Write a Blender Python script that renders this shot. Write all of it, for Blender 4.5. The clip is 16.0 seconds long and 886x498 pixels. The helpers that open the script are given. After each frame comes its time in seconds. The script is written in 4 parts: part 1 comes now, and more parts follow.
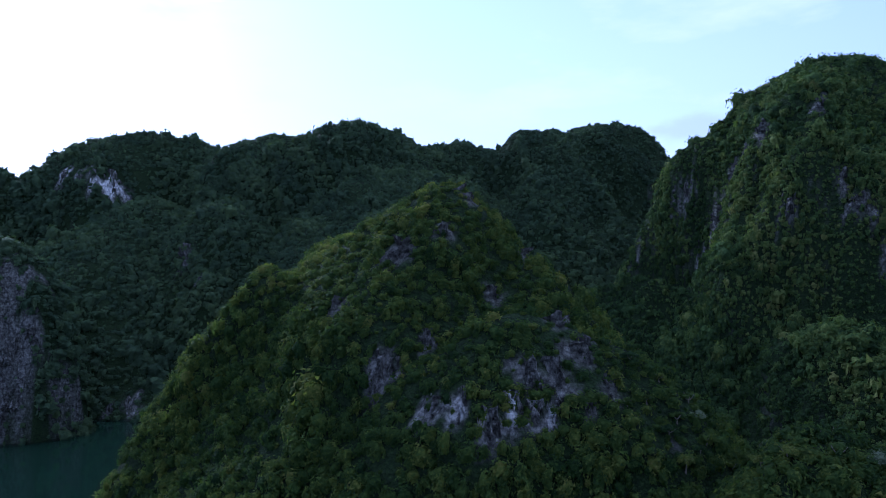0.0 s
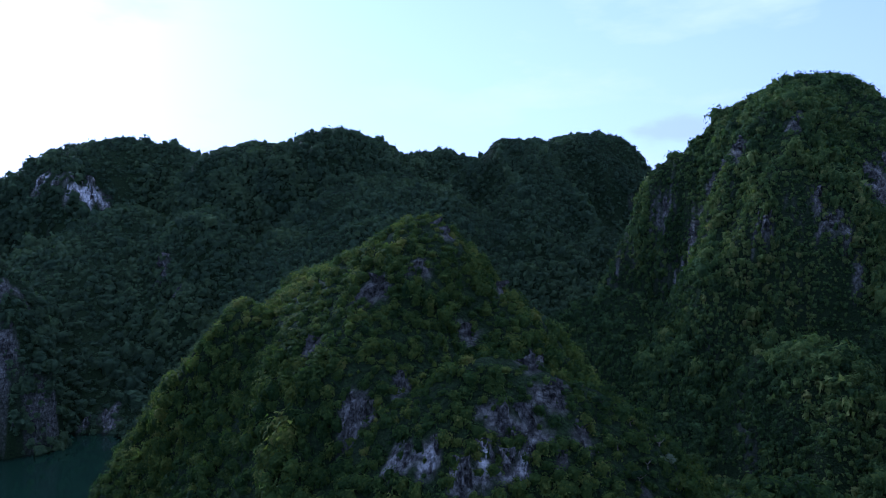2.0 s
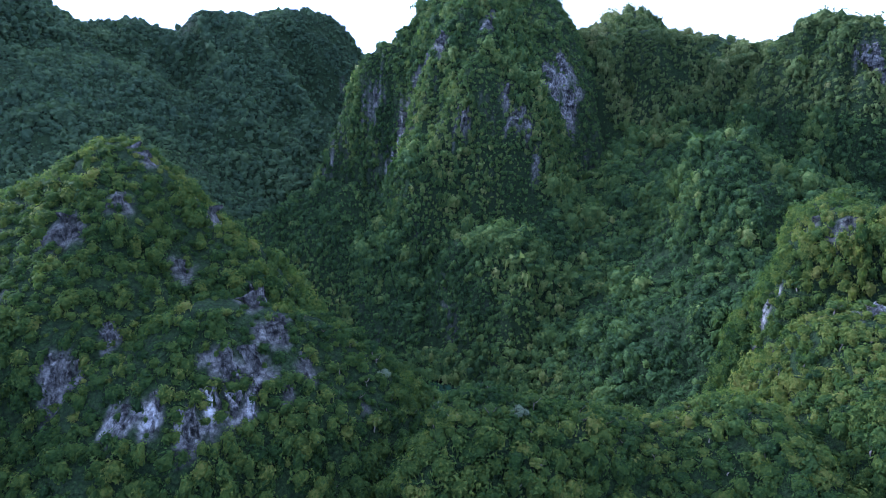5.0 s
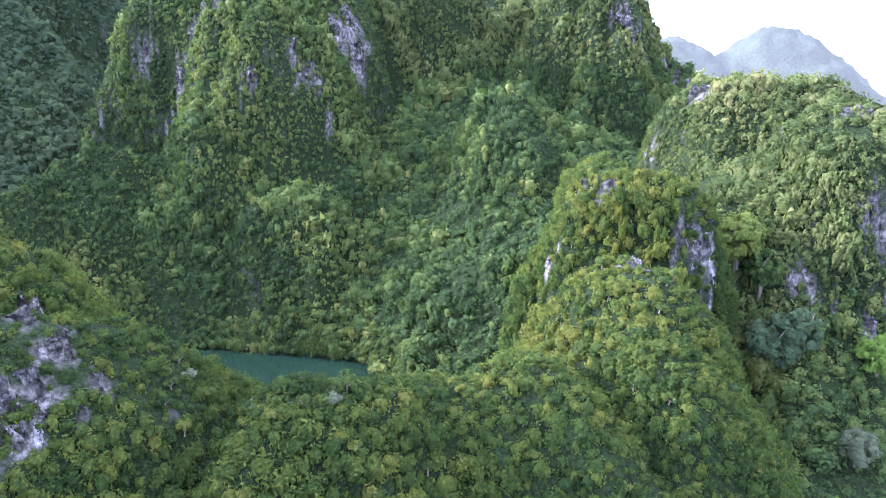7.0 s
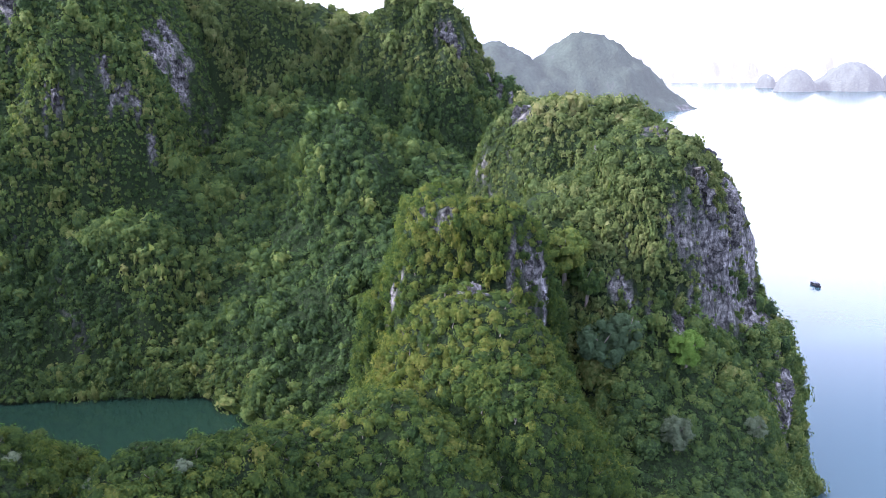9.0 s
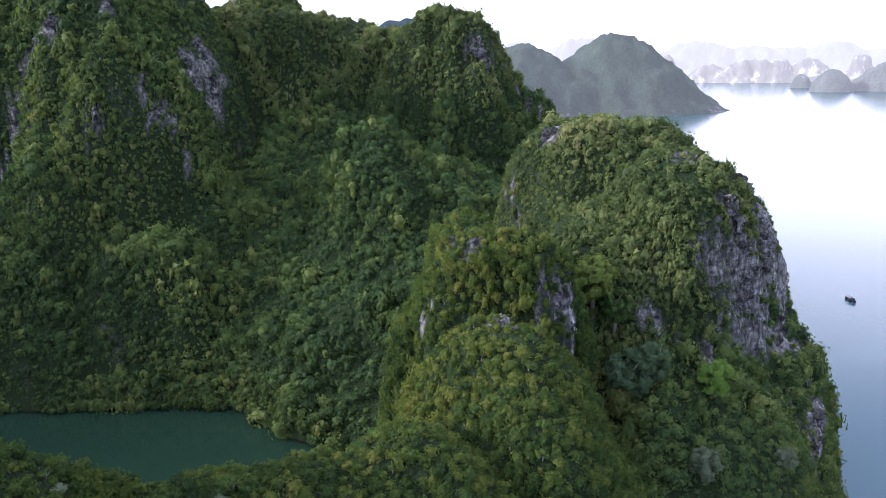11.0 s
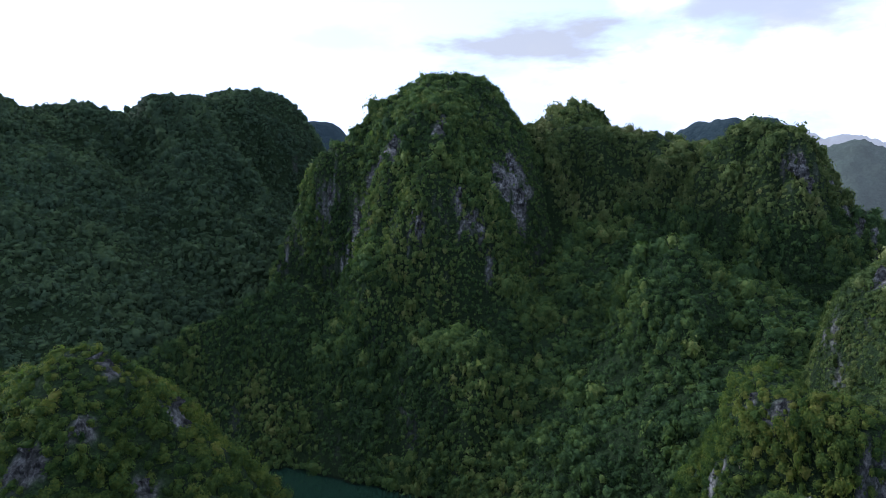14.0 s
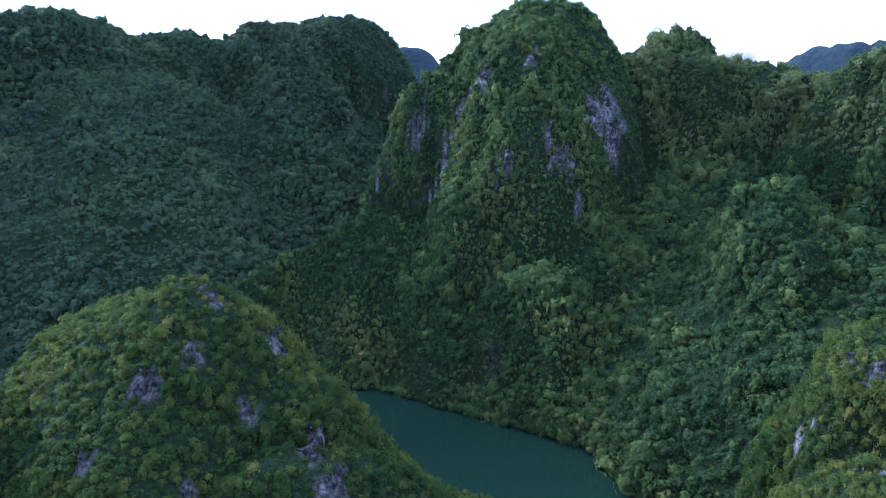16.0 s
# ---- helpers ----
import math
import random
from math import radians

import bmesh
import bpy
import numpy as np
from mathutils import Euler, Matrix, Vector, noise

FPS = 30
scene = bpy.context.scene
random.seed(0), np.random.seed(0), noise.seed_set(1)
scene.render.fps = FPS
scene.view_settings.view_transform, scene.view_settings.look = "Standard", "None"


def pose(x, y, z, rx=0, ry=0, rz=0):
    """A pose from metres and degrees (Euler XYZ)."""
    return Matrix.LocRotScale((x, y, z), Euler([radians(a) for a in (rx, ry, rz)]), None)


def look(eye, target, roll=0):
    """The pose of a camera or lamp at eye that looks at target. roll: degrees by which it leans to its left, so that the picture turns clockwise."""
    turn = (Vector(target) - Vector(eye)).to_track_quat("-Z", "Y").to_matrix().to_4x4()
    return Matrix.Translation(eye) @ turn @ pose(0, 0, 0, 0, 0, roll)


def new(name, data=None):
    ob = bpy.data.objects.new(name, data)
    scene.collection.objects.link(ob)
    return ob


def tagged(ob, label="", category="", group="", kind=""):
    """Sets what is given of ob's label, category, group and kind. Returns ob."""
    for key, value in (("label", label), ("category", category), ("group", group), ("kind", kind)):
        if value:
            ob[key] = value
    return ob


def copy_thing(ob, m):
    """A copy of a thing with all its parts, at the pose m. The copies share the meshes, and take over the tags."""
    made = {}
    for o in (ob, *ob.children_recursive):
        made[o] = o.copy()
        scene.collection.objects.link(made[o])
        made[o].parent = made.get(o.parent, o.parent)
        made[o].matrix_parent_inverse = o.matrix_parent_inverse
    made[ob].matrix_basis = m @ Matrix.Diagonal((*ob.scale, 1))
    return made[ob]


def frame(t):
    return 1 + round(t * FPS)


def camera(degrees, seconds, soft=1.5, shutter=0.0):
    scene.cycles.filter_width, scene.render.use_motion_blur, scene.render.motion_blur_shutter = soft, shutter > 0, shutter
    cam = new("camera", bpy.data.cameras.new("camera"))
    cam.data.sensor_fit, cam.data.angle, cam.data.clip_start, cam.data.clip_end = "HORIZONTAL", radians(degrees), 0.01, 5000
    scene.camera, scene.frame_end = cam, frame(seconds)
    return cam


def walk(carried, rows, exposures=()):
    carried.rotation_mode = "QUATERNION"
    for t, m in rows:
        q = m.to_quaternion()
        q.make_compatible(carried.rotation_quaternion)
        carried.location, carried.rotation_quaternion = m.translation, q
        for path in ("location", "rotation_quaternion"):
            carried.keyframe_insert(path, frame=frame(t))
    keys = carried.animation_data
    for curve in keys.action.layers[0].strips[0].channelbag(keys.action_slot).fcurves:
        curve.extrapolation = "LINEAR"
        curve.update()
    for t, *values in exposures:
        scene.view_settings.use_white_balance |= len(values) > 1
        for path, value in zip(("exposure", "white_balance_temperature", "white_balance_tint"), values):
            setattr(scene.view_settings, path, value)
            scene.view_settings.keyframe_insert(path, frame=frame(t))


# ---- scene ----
# ---- camera and its climb ----
cam = camera(66.7, 16.0, soft=0.85)
METRES, EYE, TILT, LEAN, TURN = 60.0, 105.0, 0.0, 0.0, 0.0
ROWS = [
    (0.0, 0.0, 0.0, 0.0, -0.0, 0.0, 0.0),
    (0.5, 0.0139, -0.0014, 0.0334, 0.1, -0.01, -0.05),
    (1.0, 0.025, -0.0028, 0.0669, 0.13, -0.02, -0.09),
    (1.5, 0.0284, -0.004, 0.0999, -0.13, -0.03, -0.12),
    (2.0, 0.0293, -0.0053, 0.1331, -1.38, -0.04, -0.17),
    (2.5, 0.03, -0.0053, 0.1666, -5.02, -0.06, -0.25),
    (3.0, 0.0289, -0.0047, 0.1997, -9.85, -0.05, -0.3),
    (3.5, 0.0286, -0.0038, 0.232, -14.2, -0.02, -0.29),
    (4.0, 0.0285, -0.0083, 0.2616, -17.8, -3.72, -0.11),
    (4.5, 0.0282, -0.0079, 0.2945, -21.29, -6.47, -0.06),
    (4.7, 0.0282, -0.0079, 0.3076, -22.8, -8.16, 0.0),
    (5.3, 0.0279, -0.0072, 0.347, -27.75, -13.2, 0.05),
    (5.8, 0.0276, -0.0066, 0.380, -32.0, -15.6, 0.1),
    (6.8, 0.0271, -0.0058, 0.4459, -40.95, -15.79, 0.22),
    (7.0, 0.0271, -0.0058, 0.459, -42.55, -15.76, 0.29),
    (7.5, 0.0274, -0.0055, 0.4908, -46.44, -15.76, 0.35),
    (8.0, 0.0265, -0.0054, 0.5232, -50.28, -15.75, 0.43),
    (8.5, 0.0264, -0.0054, 0.555, -53.9, -15.76, 0.53),
    (8.7, 0.0264, -0.0054, 0.5681, -55.08, -15.76, 0.57),
    (9.3, 0.0247, -0.0047, 0.6085, -57.0, -15.76, 0.68),
    (10.2, 0.0215, -0.0033, 0.6685, -57.0, -15.76, 0.8),
    (10.8, 0.0194, -0.0026, 0.7084, -55.05, -15.75, 0.9),
    (11.0, 0.0189, -0.0024, 0.7215, -54.1, -15.75, 0.96),
    (11.5, 0.0171, -0.0021, 0.7549, -50.22, -15.67, 1.04),
    (12.0, 0.0177, -0.0009, 0.7917, -45.91, -15.38, 1.07),
    (12.5, 0.0183, 0.0014, 0.8261, -41.69, -11.98, 1.03),
    (13.0, 0.018, 0.0011, 0.8552, -37.52, -8.08, 0.92),
    (13.5, 0.0162, 0.0001, 0.8872, -33.4, -7.86, 0.87),
    (14.0, 0.015, -0.0004, 0.9206, -29.33, -7.79, 0.83),
    (14.5, 0.0143, 0.0007, 0.9506, -25.3, -7.69, 0.76),
    (15.0, 0.0147, -0.0006, 0.9775, -22.04, -7.62, 0.65),
    (15.5, 0.0154, -0.0036, 0.989, -21.72, -7.97, 0.59),
    (16.0, 0.015, -0.0077, 0.9884, -21.74, -13.91, 0.58),
]
EXPOSURES = [(0.0, 0.79, 4560, 23), (2.0, 0.69, 4420, 23), (3.5, 0.80, 4430, 22), (4.0, 0.95, 4430, 22), (4.5, 1.62, 4430, 22), (6.8, 3.63, 5370, 33), (7.5, 3.58, 5370, 35), (8.0, 3.33, 5420, 33),
             (8.7, 2.95, 5580, 31), (10.8, 2.11, 5640, 27), (11.0, 2.11, 5640, 27), (12.0, 2.68, 5500, 29), (12.5, 2.68, 5460, 26), (13.0, 1.95, 5450, 21), (13.5, 1.26, 5350, 17), (14.0, 1.26, 5250, 16), (14.5, 1.46, 4970, 15), (15.0, 1.80, 4660, 16), (15.5, 1.82, 4560, 18), (16.0, 2.10, 4540, 27)]
walk(cam, [(t, pose(0, 0, EYE, TILT, LEAN, TURN) @ pose(METRES * x, METRES * y, METRES * z, 90 + pitch, roll, yaw)) for t, x, y, z, yaw, pitch, roll in ROWS], EXPOSURES)

# ---- sky and sun ----
SUN_AZ, SUN_EL = -41.0, 21.0      # degrees right of +y, and above the horizon


def node(tree, kind, **values):
    n = tree.nodes.new(kind)
    for key, value in values.items():
        n.inputs[key.replace("_", " ")].default_value = value
    return n


world = bpy.data.worlds.new("world")
scene.world = world
world.use_nodes = True
wt = world.node_tree
sky = wt.nodes.new("ShaderNodeTexSky")
sky.sky_type, sky.sun_disc = "NISHITA", False
sky.sun_elevation, sky.sun_rotation = radians(SUN_EL), radians(SUN_AZ)
sky.altitude, sky.air_density, sky.dust_density, sky.ozone_density = 50, 1.0, 1.0, 1.3
bg = wt.nodes["Background"]
bg.inputs["Strength"].default_value = 0.12
wco = wt.nodes.new("ShaderNodeTexCoord")
wsep = wt.nodes.new("ShaderNodeSeparateXYZ")
wt.links.new(wco.outputs["Generated"], wsep.inputs["Vector"])


def sky_noise(scale, stretch, detail, low, high):
    mp = wt.nodes.new("ShaderNodeMapping")
    mp.inputs["Scale"].default_value = (1.0, 1.0, stretch)
    n = node(wt, "ShaderNodeTexNoise", Scale=scale, Detail=detail, Roughness=0.55)
    r = wt.nodes.new("ShaderNodeMapRange")
    r.inputs["From Min"].default_value, r.inputs["From Max"].default_value = low, high
    wt.links.new(wco.outputs["Generated"], mp.inputs["Vector"])
    wt.links.new(mp.outputs["Vector"], n.inputs["Vector"])
    wt.links.new(n.outputs["Fac"], r.inputs["Value"])
    return r.outputs["Result"]


def sky_mix(fac, a, b):
    m = wt.nodes.new("ShaderNodeMix")
    m.data_type = "RGBA"
    wt.links.new(fac, m.inputs["Factor"]), wt.links.new(a, m.inputs["A"])
    if isinstance(b, tuple):
        m.inputs["B"].default_value = (*b, 1)
    else:
        wt.links.new(b, m.inputs["B"])
    return m.outputs["Result"]


haze = wt.nodes.new("ShaderNodeMapRange")      # pale haze towards the horizon
haze.inputs["From Min"].default_value, haze.inputs["From Max"].default_value = 0.60, -0.02
haze.inputs["To Min"].default_value, haze.inputs["To Max"].default_value = 0.35, 0.95
wt.links.new(wsep.outputs["Z"], haze.inputs["Value"])
toward = wt.nodes.new("ShaderNodeVectorMath")      # the haze glows on the sun's side of the sky
toward.operation = "DOT_PRODUCT"
toward.inputs[1].default_value = (math.sin(radians(SUN_AZ)), math.cos(radians(SUN_AZ)), 0.25)
wt.links.new(wco.outputs["Generated"], toward.inputs[0])
sunward = wt.nodes.new("ShaderNodeMapRange")
sunward.interpolation_type = "SMOOTHSTEP"
sunward.inputs["From Min"].default_value, sunward.inputs["From Max"].default_value = -0.7, 1.05
wt.links.new(toward.outputs["Value"], sunward.inputs["Value"])
pale = wt.nodes.new("ShaderNodeRGB")
pale.outputs[0].default_value = (2.2, 2.5, 3.5, 1)
veil = sky_mix(sunward.outputs["Result"], pale.outputs[0], (5.25, 5.5, 6.9))
opposite_fill = wt.nodes.new("ShaderNodeMapRange")      # mostly unseen brightness added opposite the sun, to light slopes facing the camera
opposite_fill.interpolation_type = "SMOOTHSTEP"
opposite_fill.inputs["From Min"].default_value, opposite_fill.inputs["From Max"].default_value = -0.60, -1.0
wt.links.new(toward.outputs["Value"], opposite_fill.inputs["Value"])
veil = sky_mix(opposite_fill.outputs["Result"], veil, (6.4, 6.3, 6.2))
high = wt.nodes.new("ShaderNodeMapRange")      # bright cloud added overhead, out of view, to light the land more
high.inputs["From Min"].default_value, high.inputs["From Max"].default_value = 0.40, 0.9
high.inputs["To Max"].default_value = 0.8
wt.links.new(wsep.outputs["Z"], high.inputs["Value"])
above = sky_mix(haze.outputs["Result"], sky.outputs["Color"], veil)
bank = wt.nodes.new("ShaderNodeVectorMath")        # a bright white cloud bank standing over the open bay
bank.operation = "DOT_PRODUCT"
bank.inputs[1].default_value = (math.sin(radians(82)) * 0.997, math.cos(radians(82)) * 0.997, 0.07)
wt.links.new(wco.outputs["Generated"], bank.inputs[0])
white = wt.nodes.new("ShaderNodeMapRange")
white.interpolation_type = "SMOOTHSTEP"
white.inputs["From Min"].default_value, white.inputs["From Max"].default_value = 0.90, 0.985
white.inputs["To Max"].default_value = 0.85
wt.links.new(bank.outputs["Value"], white.inputs["Value"])
above = sky_mix(white.outputs["Result"], above, (7.0, 6.95, 6.85))
above = sky_mix(high.outputs["Result"], above, (7.8, 8.0, 8.3))
above = sky_mix(sky_noise(2.6, 3.0, 8.0, 0.52, 0.72), above, (5.2, 5.2, 5.4))


def cloud(az, el, wide, flat, colour, cover):
    """Mixes one ragged cloud into the sky at a bearing and elevation (degrees); wide: its half width, flat: how many times wider than tall."""
    off = wt.nodes.new("ShaderNodeVectorMath")
    off.operation = "SUBTRACT"
    off.inputs[1].default_value = (math.sin(radians(az)) * math.cos(radians(el)), math.cos(radians(az)) * math.cos(radians(el)), math.sin(radians(el)))
    wt.links.new(wco.outputs["Generated"], off.inputs[0])
    size = wt.nodes.new("ShaderNodeVectorMath")
    size.operation = "MULTIPLY"
    size.inputs[1].default_value = (1 / wide, 1 / wide, flat / wide)
    wt.links.new(off.outputs[0], size.inputs[0])
    far = wt.nodes.new("ShaderNodeVectorMath")
    far.operation = "LENGTH"
    wt.links.new(size.outputs[0], far.inputs[0])
    rag = wt.nodes.new("ShaderNodeMath")
    rag.operation = "MULTIPLY_ADD"
    rag.inputs[1].default_value = 1.1
    wt.links.new(sky_noise(9.0, flat * 0.8, 7.0, 0.25, 0.75), rag.inputs[0])
    wt.links.new(far.outputs["Value"], rag.inputs[2])
    edge = wt.nodes.new("ShaderNodeMapRange")
    edge.interpolation_type = "SMOOTHSTEP"
    edge.inputs["From Min"].default_value, edge.inputs["From Max"].default_value, edge.inputs["To Max"].default_value = 1.5, 0.8, cover
    wt.links.new(rag.outputs[0], edge.inputs["Value"])
    return sky_mix(edge.outputs["Result"], above, colour)


for spot in ((52, 5.5, 0.30, 3.0, (5.2, 5.1, 5.0), 0.9), (47, 12.5, 0.10, 2.0, (5.0, 4.95, 4.9), 0.85), (37, 9.0, 0.21, 4.5, (2.3, 2.2, 2.0), 0.88), (56, 10.5, 0.17, 3.5, (2.45, 2.35, 2.15), 0.78),
             (22, 9.5, 0.09, 3.5, (2.8, 2.7, 2.7), 0.4), (8, 7.0, 0.06, 4.0, (3.2, 3.2, 3.2), 0.4), (-21, 19.8, 0.09, 5.0, (7.5, 7.3, 7.0), 0.8), (-16, 20.3, 0.03, 4.0, (7.5, 7.3, 7.0), 0.8)):
    above = cloud(*spot)
wt.links.new(above, bg.inputs["Color"])
sun = new("sun", bpy.data.lights.new("sun", "SUN"))
sun.data.energy, sun.data.angle, sun.data.color = 1.9, radians(6.0), (1.0, 0.94, 0.84)
sun.matrix_world = look((0, 0, 600), (-math.sin(radians(SUN_AZ)) * 600, -math.cos(radians(SUN_AZ)) * 600, 600 - 600 * math.tan(radians(SUN_EL))))


# ---- materials ----
def material(name, rough=0.8):
    m = bpy.data.materials.new(name)
    m.use_nodes = True
    b = m.node_tree.nodes["Principled BSDF"]
    b.inputs["Roughness"].default_value = rough
    return m, m.node_tree, b


def ramp(tree, source, stops):
    r = tree.nodes.new("ShaderNodeValToRGB")
    while len(r.color_ramp.elements) < len(stops):
        r.color_ramp.elements.new(0.5)
    for e, (at, colour) in zip(r.color_ramp.elements, stops):
        e.position, e.color = at, (*colour, 1)
    tree.links.new(source, r.inputs["Fac"])
    return r.outputs["Color"]


def noise_tex(tree, scale, detail=5.0, stretch=(1, 1, 1), rough=0.55):
    co = tree.nodes.new("ShaderNodeTexCoord")
    mp = tree.nodes.new("ShaderNodeMapping")
    mp.inputs["Scale"].default_value = stretch
    n = node(tree, "ShaderNodeTexNoise", Scale=scale, Detail=detail, Roughness=rough)
    tree.links.new(co.outputs["Object"], mp.inputs["Vector"])
    tree.links.new(mp.outputs["Vector"], n.inputs["Vector"])
    return n.outputs["Fac"]


def mixed(tree, fac, a, b, blend="MIX"):
    m = tree.nodes.new("ShaderNodeMix")
    m.data_type, m.blend_type = "RGBA", blend
    for key, v in (("Factor", fac), ("A", a), ("B", b)):
        if isinstance(v, (int, float)):
            m.inputs[key].default_value = v
        elif isinstance(v, tuple):
            m.inputs[key].default_value = (*v, 1)
        else:
            tree.links.new(v, m.inputs[key])
    return m.outputs["Result"]


def bump(tree, bsdf, height, strength=0.5, distance=0.3):
    b = node(tree, "ShaderNodeBump", Strength=strength, Distance=distance)
    tree.links.new(height, b.inputs["Height"])
    tree.links.new(b.outputs["Normal"], bsdf.inputs["Normal"])


def attribute(tree, name):
    a = tree.nodes.new("ShaderNodeAttribute")
    a.attribute_name = name
    return a.outputs["Fac"]


def foliage(name, stops, glow=0.26, leaf=2.2):
    """Leaves: colour by the plant's own tint, each spray's chance and each leaf cluster's; light shines through."""
    m, t, b = material(name, 0.75)
    geo = t.nodes.new("ShaderNodeNewGeometry")
    co = t.nodes.new("ShaderNodeTexCoord")
    cells = node(t, "ShaderNodeTexVoronoi", Scale=leaf, Randomness=1.0)
    fine = node(t, "ShaderNodeTexNoise", Scale=leaf * 3.2, Detail=3.0, Roughness=0.6)
    t.links.new(co.outputs["Object"], cells.inputs["Vector"])
    t.links.new(co.outputs["Object"], fine.inputs["Vector"])
    split = t.nodes.new("ShaderNodeSeparateColor")
    t.links.new(cells.outputs["Color"], split.inputs["Color"])

    def madd(value, factor, base):
        n = t.nodes.new("ShaderNodeMath")
        n.operation = "MULTIPLY_ADD"
        n.inputs[1].default_value = factor
        t.links.new(value, n.inputs[0])
        t.links.new(base, n.inputs[2])
        return n
    first = madd(geo.outputs["Random Per Island"], 0.34, attribute(t, "tint"))
    first.label = "tint"
    second = madd(split.outputs["Red"], 0.30, first.outputs[0])
    third = madd(fine.outputs["Fac"], 0.30, second.outputs[0])
    fourth = t.nodes.new("ShaderNodeMath")
    fourth.operation = "SUBTRACT"
    fourth.inputs[1].default_value = 0.37
    t.links.new(third.outputs[0], fourth.inputs[0])
    colour = ramp(t, fourth.outputs[0], stops)
    t.links.new(colour, b.inputs["Base Color"])
    b.inputs["Specular IOR Level"].default_value = 0.05
    hollow = madd(cells.outputs["Distance"], -1.2, fine.outputs["Fac"])
    bump(t, b, hollow.outputs[0], 0.9, 0.45 / leaf * 2.0)
    tr = t.nodes.new("ShaderNodeBsdfTranslucent")
    t.links.new(mixed(t, 1.0, colour, (1.5, 1.6, 0.7), "MULTIPLY"), tr.inputs["Color"])
    mx = t.nodes.new("ShaderNodeMixShader")
    mx.inputs["Fac"].default_value = glow
    t.links.new(b.outputs[0], mx.inputs[1])
    t.links.new(tr.outputs[0], mx.inputs[2])
    t.links.new(mx.outputs[0], t.nodes["Material Output"].inputs["Surface"])
    return m


GREENS = [(0.0, (0.0164, 0.0334, 0.0127)), (0.3, (0.0338, 0.0629, 0.0170)), (0.6, (0.0631, 0.0953, 0.0211)), (0.85, (0.1091, 0.1332, 0.0268)), (1.0, (0.1454, 0.1485, 0.0378))]
DEEP = [(0.0, (0.0256, 0.0470, 0.0197)), (0.3, (0.0497, 0.0866, 0.0286)), (0.6, (0.0840, 0.1228, 0.0322)), (0.85, (0.1273, 0.1545, 0.0462)), (1.0, (0.1670, 0.1752, 0.0575))]
# paler, cooler leaves for the far hills: distance haze put into their colour
HAZED = [(0.0, (0.0360, 0.0600, 0.0351)), (0.3, (0.0490, 0.0780, 0.0432)), (0.6, (0.0640, 0.0980, 0.0477)), (1.0, (0.0860, 0.1220, 0.0522))]
SCRUB = [(0.0, (0.028, 0.048, 0.0154)), (0.3, (0.056, 0.084, 0.0264)), (0.6, (0.094, 0.122, 0.0385)), (0.85, (0.132, 0.154, 0.055)), (1.0, (0.165, 0.168, 0.066))]
LEAVES = foliage("leaves", GREENS, glow=0.38)
SCRUB_LEAVES = foliage("scrub_leaves", SCRUB, leaf=1.8)
DEEP_LEAVES = foliage("deep_leaves", DEEP, leaf=1.6)
HAZED_LEAVES = foliage("hazed_leaves", HAZED, leaf=1.1)
BARK, t_, b_ = material("bark", 0.9)
t_.links.new(ramp(t_, noise_tex(t_, 6.0, stretch=(1, 1, 0.2)), [(0.3, (0.09, 0.075, 0.055)), (0.7, (0.24, 0.21, 0.17))]), b_.inputs["Base Color"])

KARST, t_, b_ = material("limestone", 0.9)
b_.inputs["Specular IOR Level"].default_value = 0.08
streak = noise_tex(t_, 0.75, 11.0, (1, 1, 0.62), 0.74)
blot = noise_tex(t_, 0.09, 5.0)
co_ = t_.nodes.new("ShaderNodeTexCoord")
stone = mixed(t_, blot, ramp(t_, streak, [(0.38, (0.0176, 0.0181, 0.0172)), (0.5, (0.0847, 0.0844, 0.0776)), (0.64, (0.2050, 0.2066, 0.1880))]),
              ramp(t_, streak, [(0.38, (0.0254, 0.0251, 0.0240)), (0.54, (0.1230, 0.1210, 0.1091)), (0.68, (0.2732, 0.2714, 0.2432))]))
fresh = ramp(t_, streak, [(0.42, (0.06, 0.058, 0.056)), (0.52, (0.26, 0.255, 0.245)), (0.64, (0.48, 0.47, 0.45))])
stone = mixed(t_, attribute(t_, "fresh"), stone, fresh)
chalk = t_.nodes.new("ShaderNodeMapRange")
chalk.inputs["From Min"].default_value, chalk.inputs["From Max"].default_value = 1.0, 2.0
t_.links.new(attribute(t_, "fresh"), chalk.inputs["Value"])
stone = mixed(t_, chalk.outputs["Result"], stone, ramp(t_, streak, [(0.36, (0.22, 0.22, 0.23)), (0.5, (0.66, 0.655, 0.65)), (0.64, (0.80, 0.80, 0.79))]))
joints = node(t_, "ShaderNodeTexVoronoi", Scale=0.26, Randomness=1.0)
joints.feature = "DISTANCE_TO_EDGE"
lean_ = t_.nodes.new("ShaderNodeMapping")
lean_.inputs["Scale"].default_value = (1.0, 1.0, 0.6)
warp_ = mixed(t_, 0.3, co_.outputs["Object"], node(t_, "ShaderNodeTexNoise", Scale=0.5, Detail=4.0).outputs["Color"], "ADD")
t_.links.new(warp_, lean_.inputs["Vector"])
t_.links.new(lean_.outputs["Vector"], joints.inputs["Vector"])
crevice = ramp(t_, joints.outputs["Distance"], [(0.0, (0.5, 0.5, 0.51)), (0.05, (0.85, 0.85, 0.85)), (0.15, (1, 1, 1))])
stone = mixed(t_, 1.0, stone, crevice, "MULTIPLY")
ledge = noise_tex(t_, 0.5, 6.0, (0.35, 0.35, 1.6), 0.7)
stone = mixed(t_, 1.0, stone, ramp(t_, ledge, [(0.36, (0.45, 0.45, 0.47)), (0.55, (1, 1, 1))]), "MULTIPLY")
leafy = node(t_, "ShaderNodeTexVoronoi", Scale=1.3)
